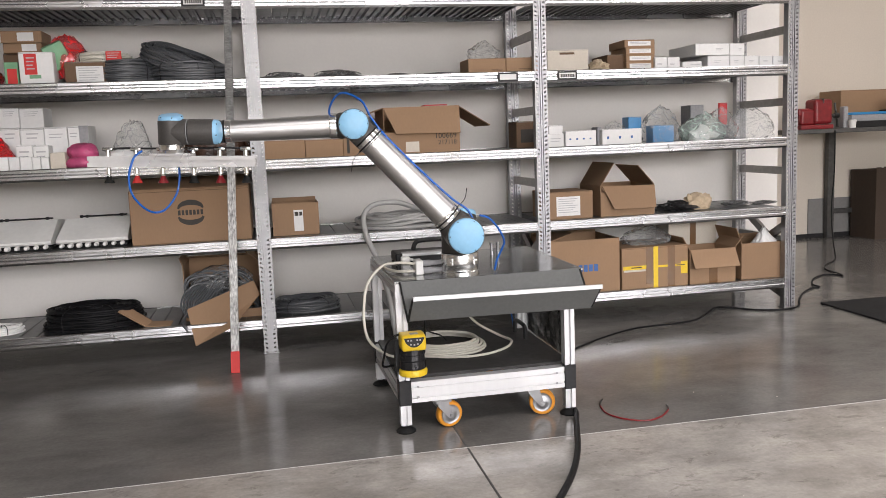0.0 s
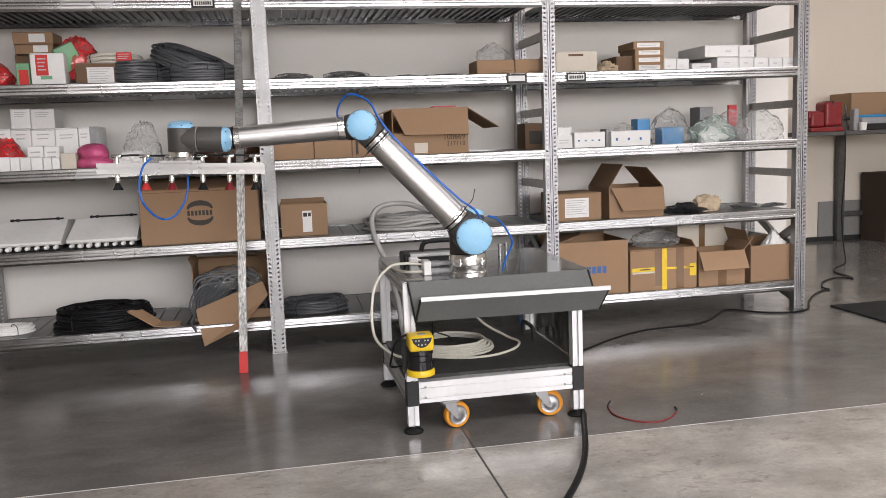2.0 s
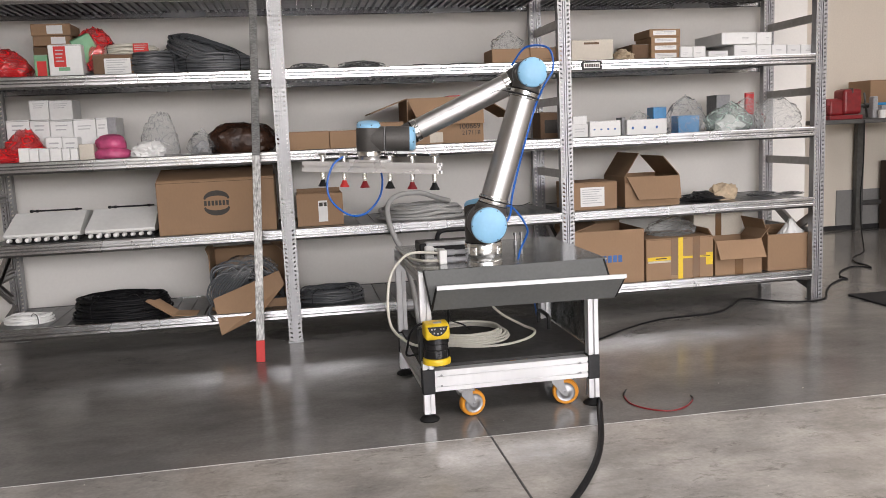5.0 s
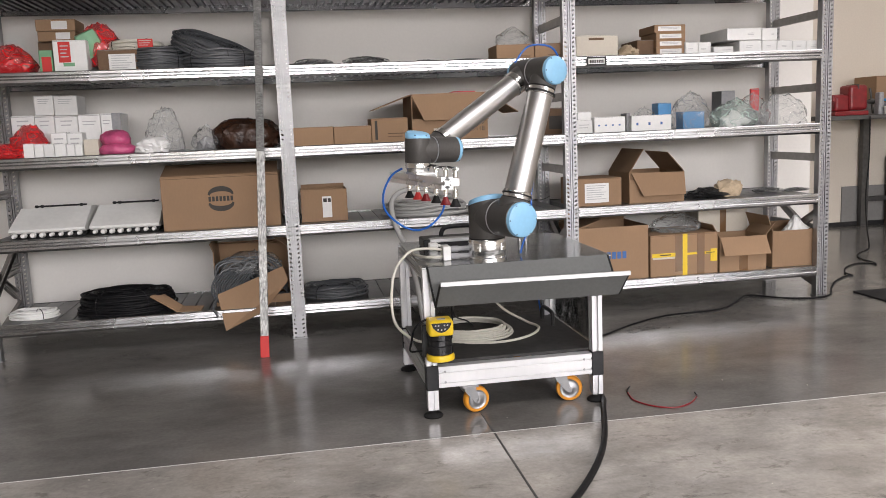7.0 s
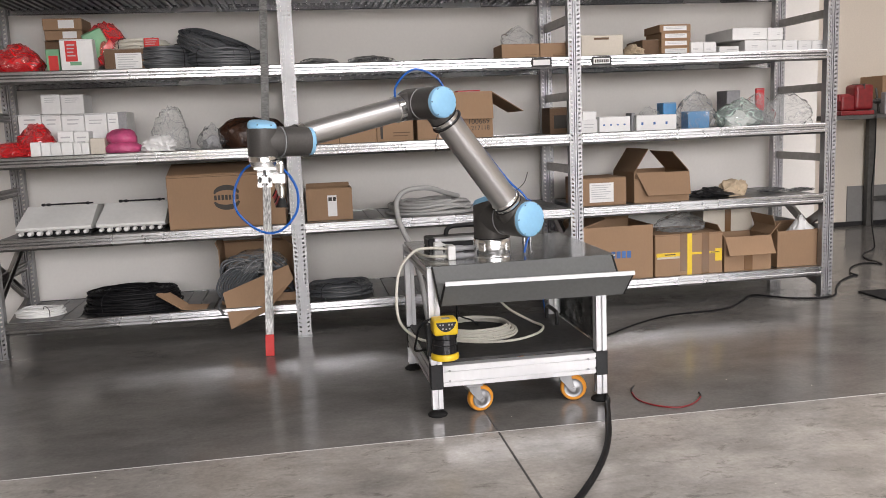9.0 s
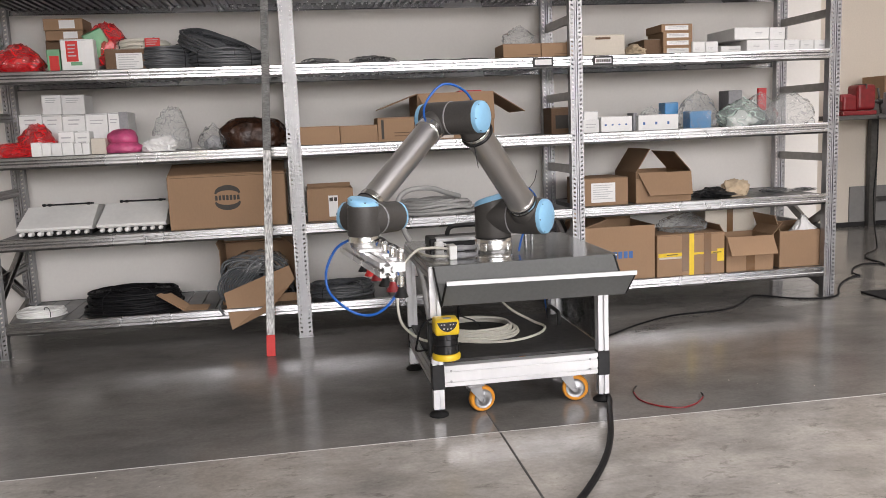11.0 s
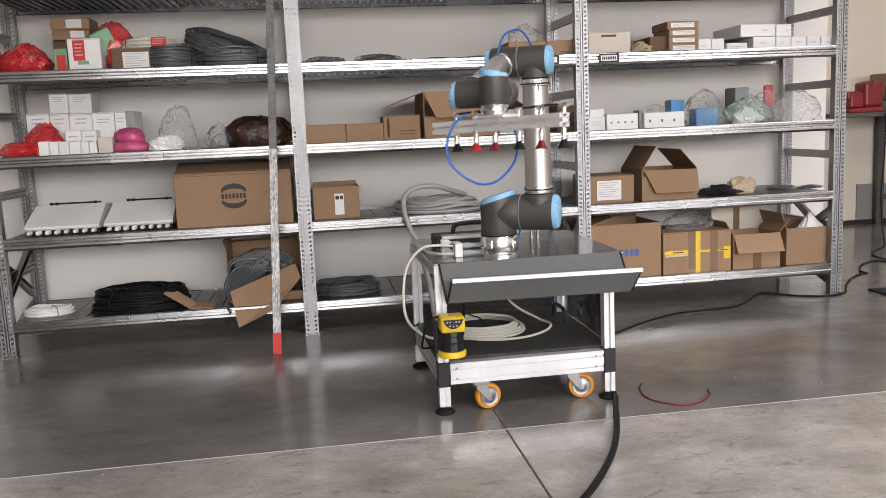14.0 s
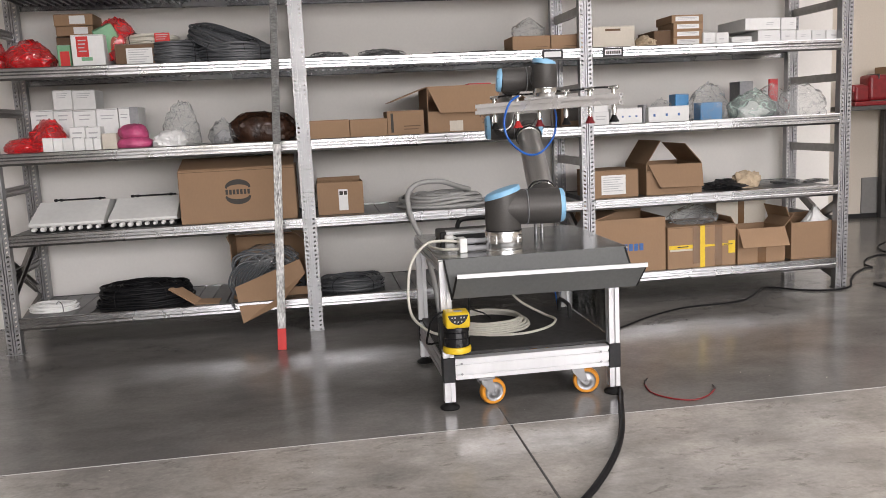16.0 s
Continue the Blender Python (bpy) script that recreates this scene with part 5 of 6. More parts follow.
bag(2.679, 0.24, 0.668, 0.299, 0.2, 0.062, M_BLACK, "black cloth bundle on the shelf", 52, name="black_cloth", pinch=0.0)
bag(2.814, 0.22, 0.668, 0.190, 0.14, 0.119, M_GLOVE, "crumpled beige work glove on the shelf", 53, name="work_glove", pinch=0.1)
bag(3.150, 0.3, 0.668, 0.208, 0.12, 0.034, M_FILM, "flat clear bag with small parts", 54, inside=M_BLACK, pinch=0.0)
bag(3.357, 0.3, 0.668, 0.172, 0.12, 0.023, M_FILM, "flat clear bag with small parts", 55, inside=M_BLACK, pinch=0.0)
# bottom shelf, first bay
coil(-1.512, 0.22, 0.199, 0.139, 0.1, 0.048, 0.0055, M_WHITE, "small coil of white cable on the bottom shelf", 61, fill=0.5, ties=1)
coil(-0.992, 0.24, 0.199, 0.278, 0.2, 0.124, 0.0072, M_BLACKCABLE, "large coil of black cable on the bottom shelf", 62, fill=0.55)
open_carton(-0.474, -0.035, 0.13, 0.490, 0.199, 0.525, M_CARD, "open brown carton full of grey cables", {"left": (0.05, 20), "back": (0.16, -80), "right": (0.12, -50)}, low=0.05)
bottom_cables()
coil(0.227, 0.26, 0.199, 0.197, 0.18, 0.068, 0.007, M_GREYCABLE, "coil of grey cable on the bottom shelf", 63, fill=0.5)
# bottom shelf, third bay
open_carton(1.728, 2.185, 0.04, 0.440, 0.199, 0.535, M_CARD, "large open brown carton with blue bar print", {"left": (0.16, -72), "back": (0.12, -15)}, decals=tuple(("print", M_PRINTBLUE, 0.40 + 0.075 * k, 0.455 + 0.075 * k, 0.40, 0.53, "blue printed bar") for k in range(4)))
carton(2.195, 2.648, 0.03, 0.410, 0.199, 0.464, M_CARD, "brown carton wrapped with yellow tape", name="taped_carton", decals=(("tape", M_TAPE, 0.475, 0.545, 0.0, 1.0, "yellow tape"), ("tape", M_BROWNTAPE, 0.365, 0.470, 0.10, 1.0, "brown tape"), ("tape", M_BROWNTAPE, 0.69, 0.80, 0.0, 1.0, "brown tape"), ("tape", M_TAPE, 0.02, 0.365, 0.47, 0.56, "yellow tape"), ("tape", M_TAPE, 0.545, 0.69, 0.49, 0.54, "yellow tape"), ("tape", M_TAPE, 0.80, 0.89, 0.49, 0.54, "yellow tape"), ("tape", M_TAPE, 0.89, 0.99, 0.30, 0.60, "yellow tape"), ("print", M_PRINT, 0.14, 0.30, 0.505, 0.530, "dark printed line"), ("print", M_PRINT, 0.82, 0.95, 0.505, 0.525, "dark printed line"), ("sticker", M_CARD_PALE, 0.03, 0.36, 0.42, 0.465, "pale torn label")))
bag(2.440, 0.2, 0.465, 0.330, 0.26, 0.120, M_FILM, "crumpled clear foil on a taped carton", 64, pinch=0.6)
carton(2.670, 3.025, 0.34, 0.540, 0.199, 0.570, M_CARD_PALE, "tall pale brown carton at the back", tape=M_BROWNTAPE)
open_carton(2.667, 2.991, 0.04, 0.300, 0.199, 0.421, M_CARD, "open brown carton with its flap folded out", {"front": (0.13, 150), "left": (0.10, 30), "right": (0.10, 40)}, decals=(("tape", M_BROWNTAPE, 0.42, 0.6, 0.0, 0.6, "brown tape"),))
open_carton(3.045, 3.337, 0.06, 0.340, 0.199, 0.437, M_CARD, "open brown carton holding white plastic", {"left": (0.11, 20), "back": (0.03, 4)})
bag(3.274, 0.16, 0.315, 0.195, 0.16, 0.214, M_PAPER, "crumpled white plastic in an open carton", 65, pinch=0.8)
text_mesh("100669", 0.045, M_PRINT, BIGBOX, pose(0.075, -0.001, 0.085, 90), "dark printed number 100669")
text_mesh("217118", 0.038, M_PRINT, BIGBOX, pose(0.095, -0.001, 0.048, 90), "dark printed number 217118")
part("sticker", box((-0.10, -0.0012, 0.01), (-0.02, 0.0006, 0.07)), M_CARD_PALE, BIGBOX, "pale sticker")

# grey hose that hangs from the coil down behind the cart
h = tagged(part("hanging_hose", tube([(0.98, 0.20, 0.765), (0.88, 0.10, 0.80), (0.77, 0.0, 0.838), (0.64, -0.05, 0.835), (0.575, -0.07, 0.785), (0.572, -0.07, 0.70), (0.60, -0.09, 0.60), (0.64, -0.12, 0.50), (0.68, -0.2, 0.30), (0.72, -0.3, 0.016), (0.85, -0.34, 0.016)], 0.0155, 10), M_HOSE, smooth=True), "thick grey hose hanging off the shelf to the floor", "hose")

# ---- strip, pole and floor things ----
pole = empty("metal_strip", "upright chequered metal strip with a red end standing on floor", "metal strip", m=pose(-0.19, -0.369, 0, -9.6, 2.4, 0))
bm = bmesh.new()
add_box(bm, (-0.022, -0.006, 0.115), (0.022, 0.006, 1.12), 0.002)
part("lower_strip", bm, M_POLE, pole, "shiny chequered metal")
rnd = random.Random(3)
bm = bmesh.new()
for k in range(80):
    z = 0.125 + k * 0.0122
    w = rnd.uniform(0.006, 0.013)
    add_box(bm, (-w, -0.0072, -0.0013), (w, -0.006, 0.0013), 0, pose(rnd.uniform(-0.007, 0.007), 0, z + rnd.uniform(0.0, 0.008), 0, rnd.choice((42, 42, -42)) + rnd.uniform(-14, 14), 0))
part("tread_relief", bm, M_POLE, pole, "raised chequer ribs")
part("upper_strip", box((-0.021, -0.006, 1.12), (0.021, 0.006, 2.5), 0.002), M_POLE_DARK, pole, "dull dark metal")
bm = bmesh.new()
for k in range(100):
    z = 1.13 + k * 0.0135
    add_box(bm, (-0.0215, -0.0075, z), (0.0215, -0.006, z + 0.006))
part("ribbing", bm, M_POLE_DARK, pole, "fine cross ribs")
part("red_end", box((-0.0235, -0.0075, 0.0), (0.0235, 0.0075, 0.115), 0.002), M_REDLABEL, pole, "red painted end")

tagged(part("black_cable", tube([(1.270, -1.49, 0.034), (1.286, -1.535, 0.014), (1.272, -1.60, 0.013), (1.243, -1.675, 0.013), (1.163, -1.904, 0.013), (1.109, -2.038, 0.013), (1.056, -2.149, 0.013), (0.984, -2.275, 0.013), (0.88, -2.43, 0.013), (0.66, -2.72, 0.013), (0.3, -3.3, 0.013)], 0.0120, 10), M_BLACKCABLE, smooth=True), "thick black cable lying on the floor from the cart", "cable")
strap = tagged(part("red_strap", tube([(1.419, -1.505, 0.004), (1.408, -1.603, 0.004), (1.451, -1.691, 0.004), (1.529, -1.738, 0.004), (1.612, -1.706, 0.004), (1.674, -1.64, 0.004)], 0.0036, 8), M_REDDARK, smooth=True), "curved red plastic strap with dark ends on the floor", "strap")
part("dark_end", tube([(1.462, -1.421, 0.004), (1.434, -1.462, 0.004), (1.419, -1.505, 0.004)], 0.0034, 8), M_BLACK, strap, "dark end of the strap", True)
part("dark_end", tube([(1.674, -1.64, 0.004), (1.690, -1.612, 0.004), (1.696, -1.581, 0.004)], 0.0034, 8), M_BLACK, strap, "dark end of the strap", True)
tagged(part("power_lead", tube([(1.30, -0.80, 0.006), (1.50, -0.65, 0.006), (1.693, -0.514, 0.006), (1.927, -0.339, 0.006), (2.198, -0.201, 0.006), (2.548, -0.16, 0.006), (2.729, -0.034, 0.006), (2.852, 0.10, 0.006), (2.925, 0.155, 0.006), (2.99, 0.115, 0.006), (3.10, 0.0, 0.006), (3.25, -0.060, 0.006), (3.36, -0.046, 0.006), (3.45, 0.028, 0.006), (3.561, 0.19, 0.006), (3.729, 0.38, 0.006), (3.90, 0.515, 0.006), (3.955, 0.52, 0.006), (3.95, 0.575, 0.010), (3.992, 0.66, 0.006), (4.119, 0.82, 0.006), (4.29, 0.935, 0.006), (4.375, 0.90, 0.006), (4.39, 0.84, 0.006), (4.42, 0.93, 0.010), (4.44, 1.05, 0.006), (4.48, 1.18, 0.006), (4.60, 1.34, 0.006), (4.80, 1.50, 0.006), (4.90, 1.62, 0.03), (5.00, 1.80, 0.20), (5.12, 1.98, 0.45), (5.17, 2.02, 0.75), (5.18, 2.035, 1.13)], 0.0058, 8), M_BLACKCABLE, smooth=True), "thin black power lead trailing over the floor to the bench", "cable")
mat_ = tagged(part("floor_mat", box((-0.9, -0.55, 0.001), (0.9, 0.55, 0.013), 0.004), M_MAT), "black rubber mat on the concrete floor", "mat")
mat_.matrix_basis = pose(4.5, -0.53, 0)
rnd = random.Random(9)
bm = bmesh.new()
for k in range(12):
    x, y, r = rnd.uniform(-1.2, 3.2), rnd.uniform(-2.6, -0.05), rnd.uniform(0.0015, 0.0035)
    add_box(bm, (x, y, 0.0), (x + r, y + r * 1.4, r * 0.6))
tagged(part("floor_crumbs", bm, M_CARD_PALE), "pale crumbs and dust specks scattered on the floor", "crumbs", kind="stuff")

# ---- things on the cart ----
s = empty("laser_scanner", "yellow and black safety laser scanner fixed to the cart leg", "laser scanner", m=pose(0.575, -1.618, 0.262))
bm = lathe([(0.051, 0.0), (0.0570, 0.003), (0.0580, 0.018), (0.054, 0.026), (0.048, 0.028)], None, 40)
part("base", bm, M_YELLOW, s, "yellow scanner base", True)
bm = lathe([(0.049, 0.027), (0.0530, 0.030), (0.0535, 0.062), (0.0500, 0.066), (0.0495, 0.086), (0.0530, 0.090), (0.0535, 0.112)], None, 40)
part("body", bm, M_GLOSSBLACK, s, "glossy black scanner window", True)
bm = bmesh.new()
add_prism(bm, [(-0.057, 0.108), (0.048, 0.108), (0.048, 0.160), (0.030, 0.174), (-0.046, 0.172), (-0.057, 0.164)], -0.0495, 0.0495, "x")
bmesh.ops.bevel(bm, geom=bm.edges[:], offset=0.011, segments=3, affect="EDGES", profile=0.5)
part("head", bm, M_YELLOW, s, "yellow scanner head", True)
bm = bmesh.new()
o = [(-0.041, 0.163)] + [(-0.041 + 0.082 * k / 12, 0.163 - 0.038 * math.sin(math.pi * k / 12) ** 0.6) for k in range(1, 12)] + [(0.041, 0.163)]
add_prism(bm, o, -0.0595, -0.055, "y")
part("display", bm, M_BLACK, s, "dark display panel")
for x, z in ((-0.024, 0.154), (-0.012, 0.154), (0.012, 0.154), (0.024, 0.154), (-0.014, 0.138), (0.0, 0.136), (0.014, 0.138)):
    part("key", box((x - 0.003, -0.0602, z - 0.003), (x + 0.003, -0.0535, z + 0.003)), M_PRINTGREY, s, "small display key")
part("label_plate", box((-0.012, -0.035, 0.1715), (0.020, -0.015, 0.1752)), M_PRINTGREY, s, "grey plate on the scanner head")
part("bracket", box((-0.066, 0.030, 0.004), (-0.034, 0.064, 0.140), 0.003), M_BLACK, s, "black mounting bracket")
part("bracket", box((-0.030, 0.050, -0.020), (0.040, 0.062, 0.060), 0.003), M_BLACK, s, "black mounting bracket")
tagged(part("scanner_cable", tube([(0.56, -1.565, 0.40), (0.52, -1.60, 0.425), (0.48, -1.585, 0.39), (0.47, -1.53, 0.32), (0.475, -1.45, 0.26), (0.53, -1.38, 0.24), (0.60, -1.35, 0.236)], 0.0045, 8), M_BLACKCABLE, smooth=True), "black cable looping from the scanner to the cart deck", "cable")
tagged(part("scanner_cable", tube([(0.64, -1.56, 0.40), (0.66, -1.45, 0.44), (0.70, -1.30, 0.36), (0.78, -1.15, 0.30), (0.84, -1.00, 0.236)], 0.0035, 8), M_BLACKCABLE, smooth=True), "black cable behind the scanner", "cable")

bm = bmesh.new()
rnd = random.Random(4)
turns = []
for k in range(6):
    e = 0.012 * k
    turns += [(0.80 + (0.20 - e * 0.8) * math.cos(a) + 0.008 * rnd.random(), -1.10 + (0.20 - e) * math.sin(a) + 0.008 * rnd.random(), 0.2365 + 0.0065 * k) for a in [2 * math.pi * i / 14 for i in range(14)]]
add_tube(bm, curve_points(turns, 4), 0.0062, 6)
add_tube(bm, curve_points([(0.66, -1.20, 0.245), (0.75, -1.30, 0.2365), (0.92, -1.33, 0.2365), (1.06, -1.25, 0.2365), (1.13, -1.12, 0.2365), (1.10, -1.00, 0.24), (1.00, -0.90, 0.30), (0.93, -0.85, 0.42), (0.90, -0.84, 0.58)], 8), 0.0062, 6)
tagged(part("cream_cable_coil", bm, M_CREAM, smooth=True), "coil of cream cable lying on the black cart deck", "cable coil")

hnd = tagged(part("deck_handle", tube([(1.205, -0.93, 0.2285), (1.205, -0.93, 0.275), (1.208, -0.95, 0.292), (1.210, -1.06, 0.292), (1.212, -1.08, 0.275), (1.212, -1.08, 0.2285)], 0.010, 10), M_BLACK, smooth=True), "black plastic pull handle on the cart deck", "handle")

c = empty("cable_connector", "white and grey plug connectors joined to the robot base", "connector", m=pose(0, 0, 0.638))
part("white_block", box((0.632, -1.455, 0.0), (0.664, -1.385, 0.060), 0.003), M_WHITE, c, "white plastic connector block")
for z in (0.014, 0.044):
    part("plug", lathe([(0.011, 0.664), (0.013, 0.668), (0.013, 0.700), (0.010, 0.705), (0.010, 0.745), (0.012, 0.750), (0.012, 0.760)], pose(0, -1.43 if z < 0.03 else -1.42, z) @ along("x"), 16), M_PRINTGREY, c, "grey plug", True)
part("cable", tube([(0.632, -1.42, 0.044), (0.56, -1.42, 0.052), (0.49, -1.44, 0.045), (0.425, -1.47, -0.02), (0.402, -1.49, -0.12), (0.406, -1.48, -0.22), (0.44, -1.43, -0.29), (0.52, -1.36, -0.36), (0.62, -1.26, -0.398)], 0.0060, 10), M_CREAM, c, "cream cable bending over the cart edge", True)
part("cable", tube([(0.632, -1.43, 0.014), (0.58, -1.42, 0.014), (0.555, -1.38, 0.012), (0.532, -1.30, 0.010), (0.53, -1.20, 0.007)], 0.0060, 10), M_CREAM, c, "cream cable on the cart top", True)

t = empty("black_tool_case", "flat black tool frame with a grip lying on the cart top", "tool", m=pose(0.60, -1.10, 0.638))
part("body", box((0.0, 0.0, 0.0), (0.30, 0.16, 0.045), 0.006), M_BLACK, t)
part("top_plate", box((0.03, -0.004, 0.030), (0.29, 0.05, 0.048), 0.003), M_ALU, t, "grey metal edge")
part("grip", tube([(0.10, 0.11, 0.045), (0.11, 0.11, 0.075), (0.14, 0.11, 0.088), (0.24, 0.11, 0.088), (0.27, 0.11, 0.075), (0.28, 0.11, 0.045)], 0.011, 8), M_BLACK, t, "black grip", True)
bm = box((0.02, -0.040, 0.0), (0.060, -0.006, 0.034), 0.004)
add_box(bm, (0.045, -0.036, 0.034), (0.085, -0.010, 0.044), 0.003, pose(0, 0, 0, 0, 18, 0))
part("white_clip", bm, M_WHITE, t, "white plastic clip")
bm = bmesh.new()
for x in (1.075, 1.105):
    add_lathe(bm, [(0.010, 0.0), (0.010, 0.02), (0.007, 0.022), (0.007, 0.045), (0.010, 0.047), (0.010, 0.06)], pose(x, -1.02, 0.638), 14)
tagged(part("air_couplings", bm, M_ZINC, smooth=True), "pair of steel air couplings on the cart top", "fitting")
tagged(part("air_supply_hose", tube([(1.245, -0.80, 0.50), (1.235, -0.79, 0.42), (1.225, -0.79, 0.34), (1.235, -0.80, 0.2285)], 0.0042, 8), M_BLUEHOSE, smooth=True), "blue air hose hanging down behind the cart deck", "hose")

# ---- recess ----
b = empty("work_bench", "dark steel work bench standing in the recess", "bench", m=pose(4.75, 2.05, 0))
part("bench_top", box((0.0, 0.0, 1.10), (2.6, 0.80, 1.14), 0.004), M_BENCH, b, "worn dark bench top")
for x, y in ((1.01, 0.84), (2.5, 0.05), (2.5, 0.84)):
    part("leg", box((x - 0.04, y - 0.03, 0.0), (x + 0.04, y + 0.03, 1.10), 0.003), M_BENCH, b)
part("rail", box((1.05, 0.82, 0.25), (2.46, 0.86, 0.30), 0.003), M_BENCH, b)
v = empty("bench_vise", "red painted iron bench vise on the dark bench", "vise", m=pose(5.08, 2.24, 1.14))
part("base", box((-0.17, -0.09, 0.0), (0.17, 0.09, 0.040), 0.008, seg=2), M_REDDARK, v)
part("body", box((-0.15, -0.060, 0.040), (0.03, 0.060, 0.185), 0.022, seg=3), M_REDDARK, v)
part("anvil", box((-0.17, -0.050, 0.125), (-0.05, 0.050, 0.195), 0.012, seg=2), M_REDDARK, v, "flat red anvil")
part("jaw", box((-0.025, -0.085, 0.045), (0.165, 0.085, 0.275), 0.030, seg=3), M_REDDARK, v, "heavy red jaw")
part("jaw_plate", box((0.055, -0.088, 0.235), (0.068, 0.088, 0.282), 0.002), M_BENCH, v, "dark jaw plate")
part("spindle", lathe([(0.016, 0.16), (0.016, 0.24), (0.026, 0.24), (0.026, 0.28)], pose(0, 0, 0.12) @ along("x"), 14), M_BENCH, v, "steel spindle", True)
part("lever", tube([(0.262, -0.02, 0.01), (0.262, 0.03, 0.24)], 0.010, 8), M_BENCH, v, "steel lever", True)
carton(5.52, 6.05, 2.42, 2.75, 1.252, 1.50, M_CARD, "brown carton resting on a flat case", decals=())
carton(5.50, 6.10, 2.38, 2.80, 1.14, 1.251, M_PRINTGREY, "grey flat tool case on the bench", category="case")
t = empty("drill_case", "open black tool case on the bench", "case", m=pose(5.86, 2.10, 1.14))
part("body", box((0.0, 0.0, 0.0), (0.32, 0.22, 0.16), 0.010, seg=2), M_BLACK, t)
part("lid", slab([(0.0, 0.0, 0.165), (0.32, 0.0, 0.165), (0.34, 0.16, 0.26), (0.06, 0.16, 0.26)], 0.008), M_BLACK, t, "black lid tilted open")
t = empty("hand_saw", "blue framed hand saw lying over a grey tool on the bench", "saw", m=pose(5.40, 2.12, 1.14))
part("frame_bar", box((-0.04, 0.00, 0.118), (0.46, 0.022, 0.142), 0.005), M_BLUEPLASTIC, t, "blue painted frame bar")
part("blade_guard", box((0.02, 0.004, 0.060), (0.44, 0.016, 0.117), 0.003), M_PRINTGREY, t, "grey guard")
part("grip", box((-0.085, -0.02, 0.0), (-0.035, 0.045, 0.20), 0.010, seg=2), M_PRINTGREY, t, "grey upright grip")
part("foot", box((0.06, -0.01, 0.0), (0.40, 0.03, 0.059), 0.006), M_BLACK, t, "dark foot")
tagged(part("white_cup", lathe([(0.030, 0.0), (0.034, 0.05), (0.038, 0.072), (0.030, 0.075)], pose(5.38, 2.065, 1.14), 20), M_WHITE, smooth=True), "small white plastic cup on the bench", "cup")
tall = open_carton(6.02, 6.84, 2.52, 2.90, 0.0, 0.70, M_CARD_SHADED, "tall dark brown carton with a torn rim, its colour deepened for the bench's shade", {})
bm = bmesh.new()
for x0, x1, h in ((-0.410, -0.355, 0.030), (-0.325, -0.255, 0.034), (-0.225, -0.150, 0.028), (-0.120, 0.10, 0.033), (0.13, 0.40, 0.030)):
    add_box(bm, (x0, 0.0, 0.699), (x1, 0.005, 0.70 + h))
part("torn_rim", bm, M_CARD_SHADED, tall, "torn teeth along the rim")


# ---- what moves ----
def joint_rows():
    """Seconds and the six joint angles of the arm, evenly sampled from its main poses."""
    keys = JOINTS
    def smooth(t, c):
        ts = [k[0] for k in keys]
        i = max(0, min(len(ts) - 2, int(np.searchsorted(ts, t, "right")) - 1))
        def slope(j):
            if j <= 0 or j >= len(ts) - 1:
                return 0.0
            a = (keys[j][c] - keys[j - 1][c]) / (ts[j] - ts[j - 1])
            b = (keys[j + 1][c] - keys[j][c]) / (ts[j + 1] - ts[j])
            if a * b <= 0:
                return 0.0
            wa, wb = 2 * (ts[j + 1] - ts[j]) + ts[j] - ts[j - 1], ts[j + 1] - ts[j] + 2 * (ts[j] - ts[j - 1])
            return (wa + wb) / (wa / a + wb / b)
        h = ts[i + 1] - ts[i]
        u = (t - ts[i]) / h
        p, q = keys[i][c], keys[i + 1][c]
        return (1 + 2 * u) * (1 - u) ** 2 * p + u * (1 - u) ** 2 * h * slope(i) + u * u * (3 - 2 * u) * q + u * u * (u - 1) * h * slope(i + 1)
    return [(t / 10, [smooth(t / 10, c) for c in (1, 2, 3, 4)]) for t in range(0, 161)]


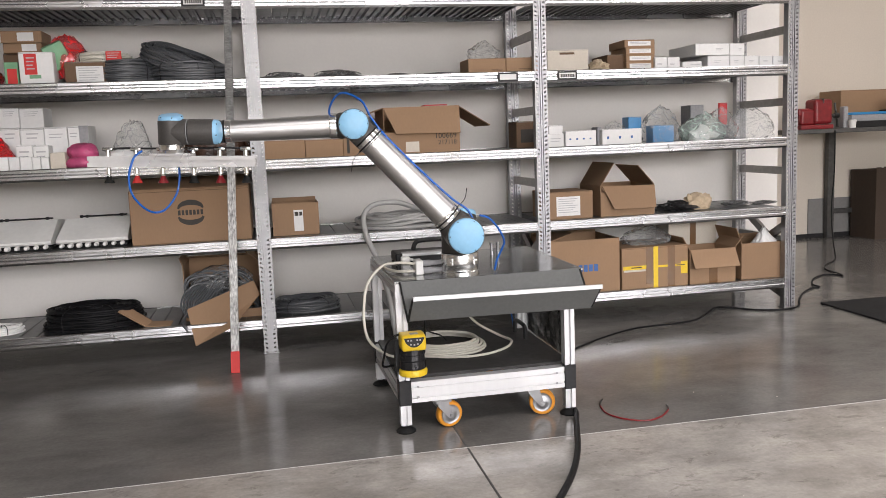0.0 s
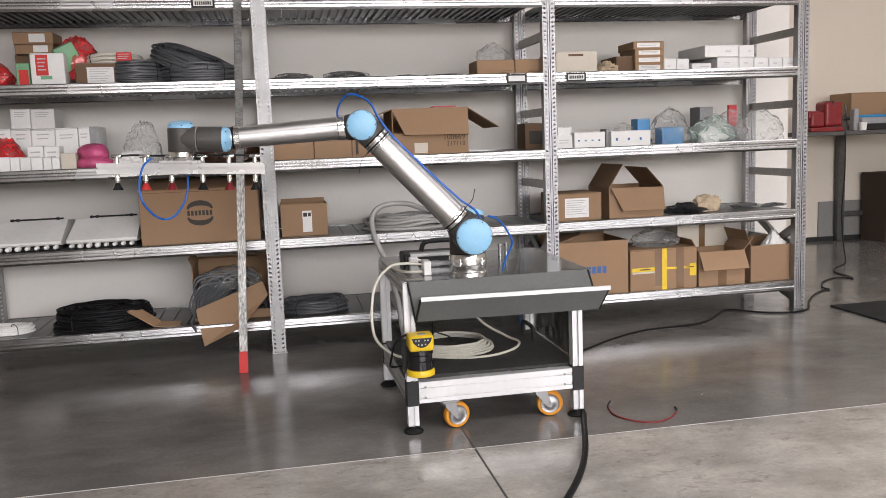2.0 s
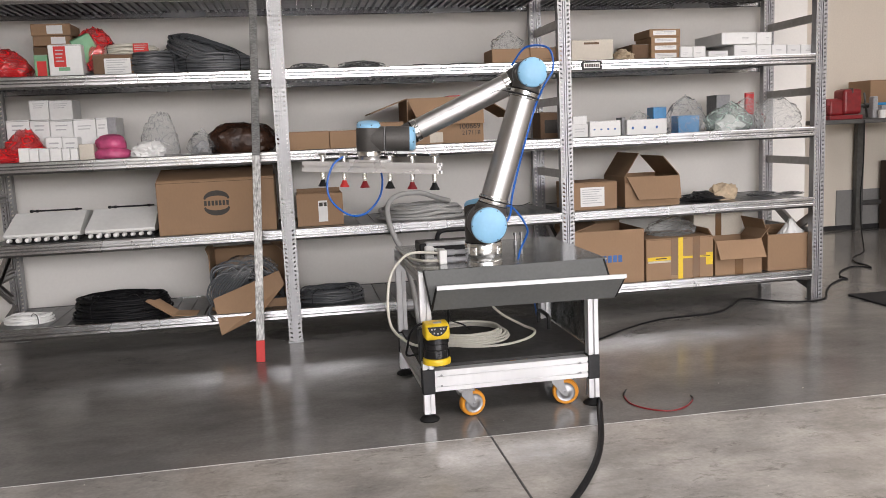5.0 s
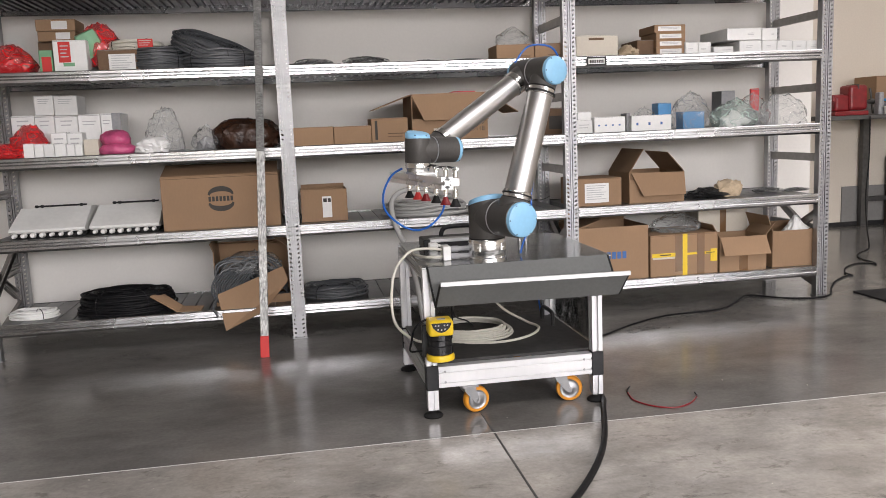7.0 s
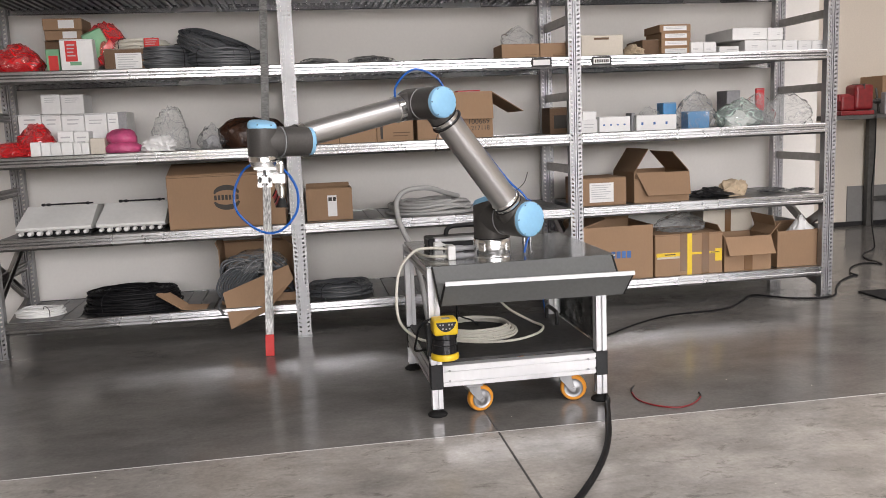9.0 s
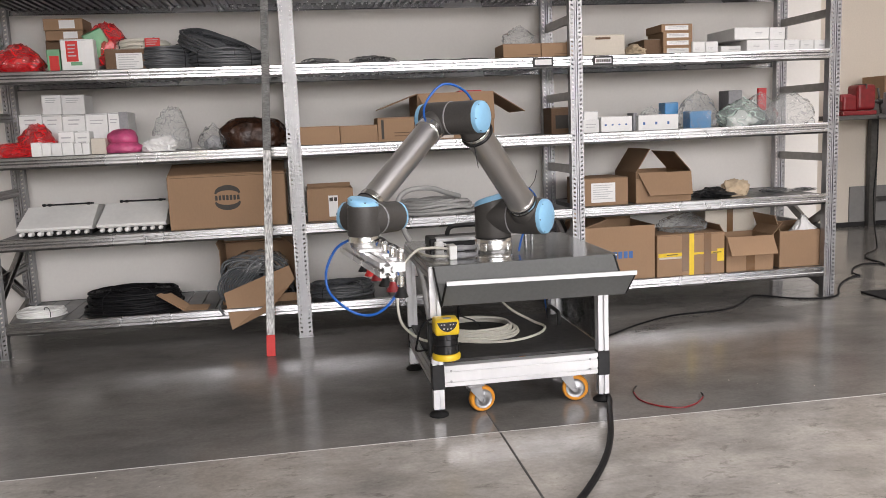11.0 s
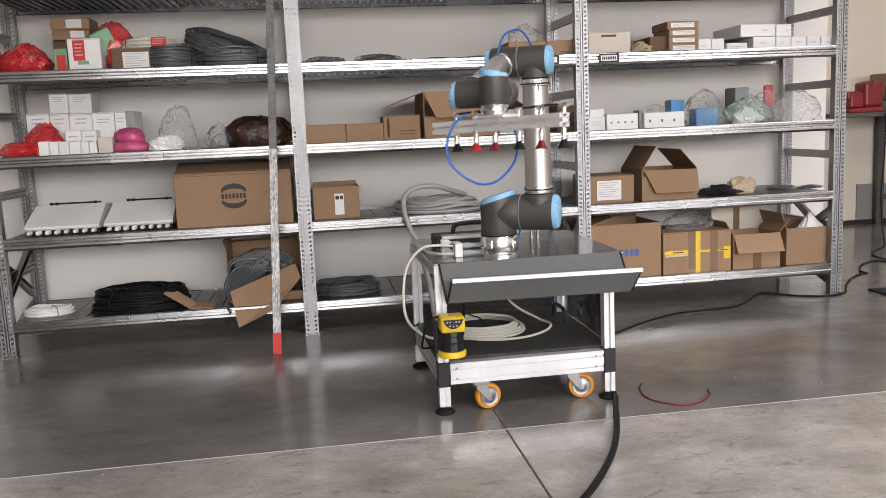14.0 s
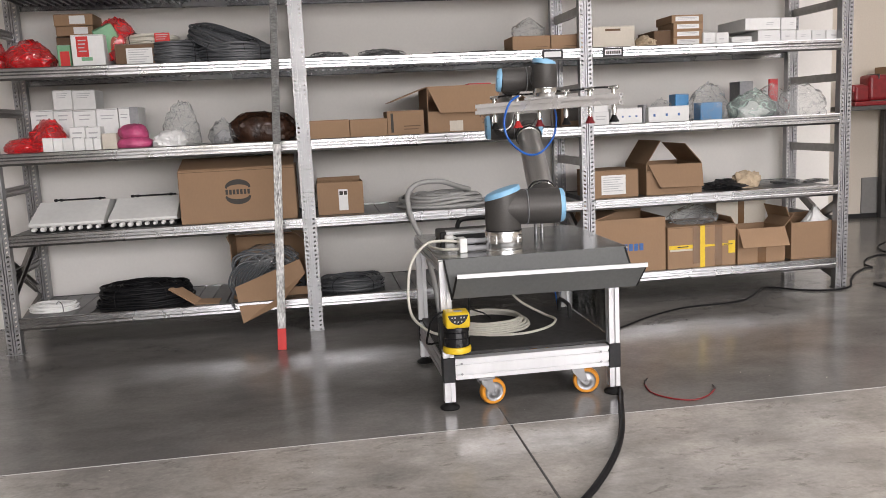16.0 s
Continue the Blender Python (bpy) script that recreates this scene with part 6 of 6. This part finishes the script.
def arm_poses(q1, q2, q3, q6):
    """The poses of the links in the arm's own space."""
    a = Matrix.Translation((0, 0, 0.1807)) @ pose(0, 0, 0, 0, 0, q1)
    u = a @ pose(0, 0.176, 0, 0, q2, 0)
    f = u @ pose(0, -0.121, 0.6127, 0, q3, 0)
    w1 = f @ pose(0, 0, 0.57155, 0, 88 - q2 - q3, 0) @ pose(0, 0.115, 0, 0, 0, -90)
    w2 = w1 @ pose(0, 0, 0.11985)
    g = w2 @ pose(0, 0, 0, 0, q6, 0)
    return a, u, f, w1, w2, g


# seconds; turn of the base, shoulder, elbow and tool, in degrees
JOINTS = [
    (0.0, 174.2, 42.7, 48.0, 97.0),
    (0.5, 174.2, 43.1, 49.8, 96.0),
    (1.0, 174.2, 43.2, 50.0, 95.5),
    (2.0, 174.2, 43.0, 50.2, 95.0),
    (2.5, 173.7, 42.8, 47.8, 95.2),
    (3.0, 172.0, 27.0, 68.0, 96.0),
    (3.5, 168.8, 7.2, 92.8, 98.5),
    (4.0, 167.6, -11.5, 117.2, 103.5),
    (6.5, 193.5, -21.2, 140.2, 170.3),
    (7.0, 202.4, -18.4, 138.9, 192.7),
    (7.5, 206.4, -7.3, 125.3, 203.0),
    (8.0, 206.9, 11.1, 100.8, 204.5),
    (8.5, 206.1, 28.1, 77.7, 204.0),
    (9.0, 206.1, 40.4, 61.4, 203.0),
    (11.5, 230.0, 50.2, 74.7, 222.4),
    (12.0, 230.3, 51.8, 73.2, 222.6),
    (12.5, 230.3, 51.8, 73.5, 222.6),
    (13.0, 230.1, 50.2, 74.7, 222.8),
    (13.5, 237.2, 28.7, 84.0, 217.2),
    (14.0, 243.9, 2.6, 101.5, 216.0),
    (14.5, 250.5, -19.0, 110.8, 214.5),
    (15.0, 257.7, -33.9, 120.1, 209.0),
    (15.5, 258.8, -66.0, 136.8, 210.9),
    (15.7, 262.1, -76.2, 139.7, 215.3),
    (16.0, 263.0, -57.6, 127.6, 217.7),
]


def motions():
    links = (shoulder, upper, fore, wrist1, wrist2, flange, gripper)
    rows = [(t, arm_poses(*q)) for t, q in joint_rows()]
    for k, ob in enumerate(links):
        walk(ob, [(t, p[min(k, 5)]) for t, p in rows])


motions()
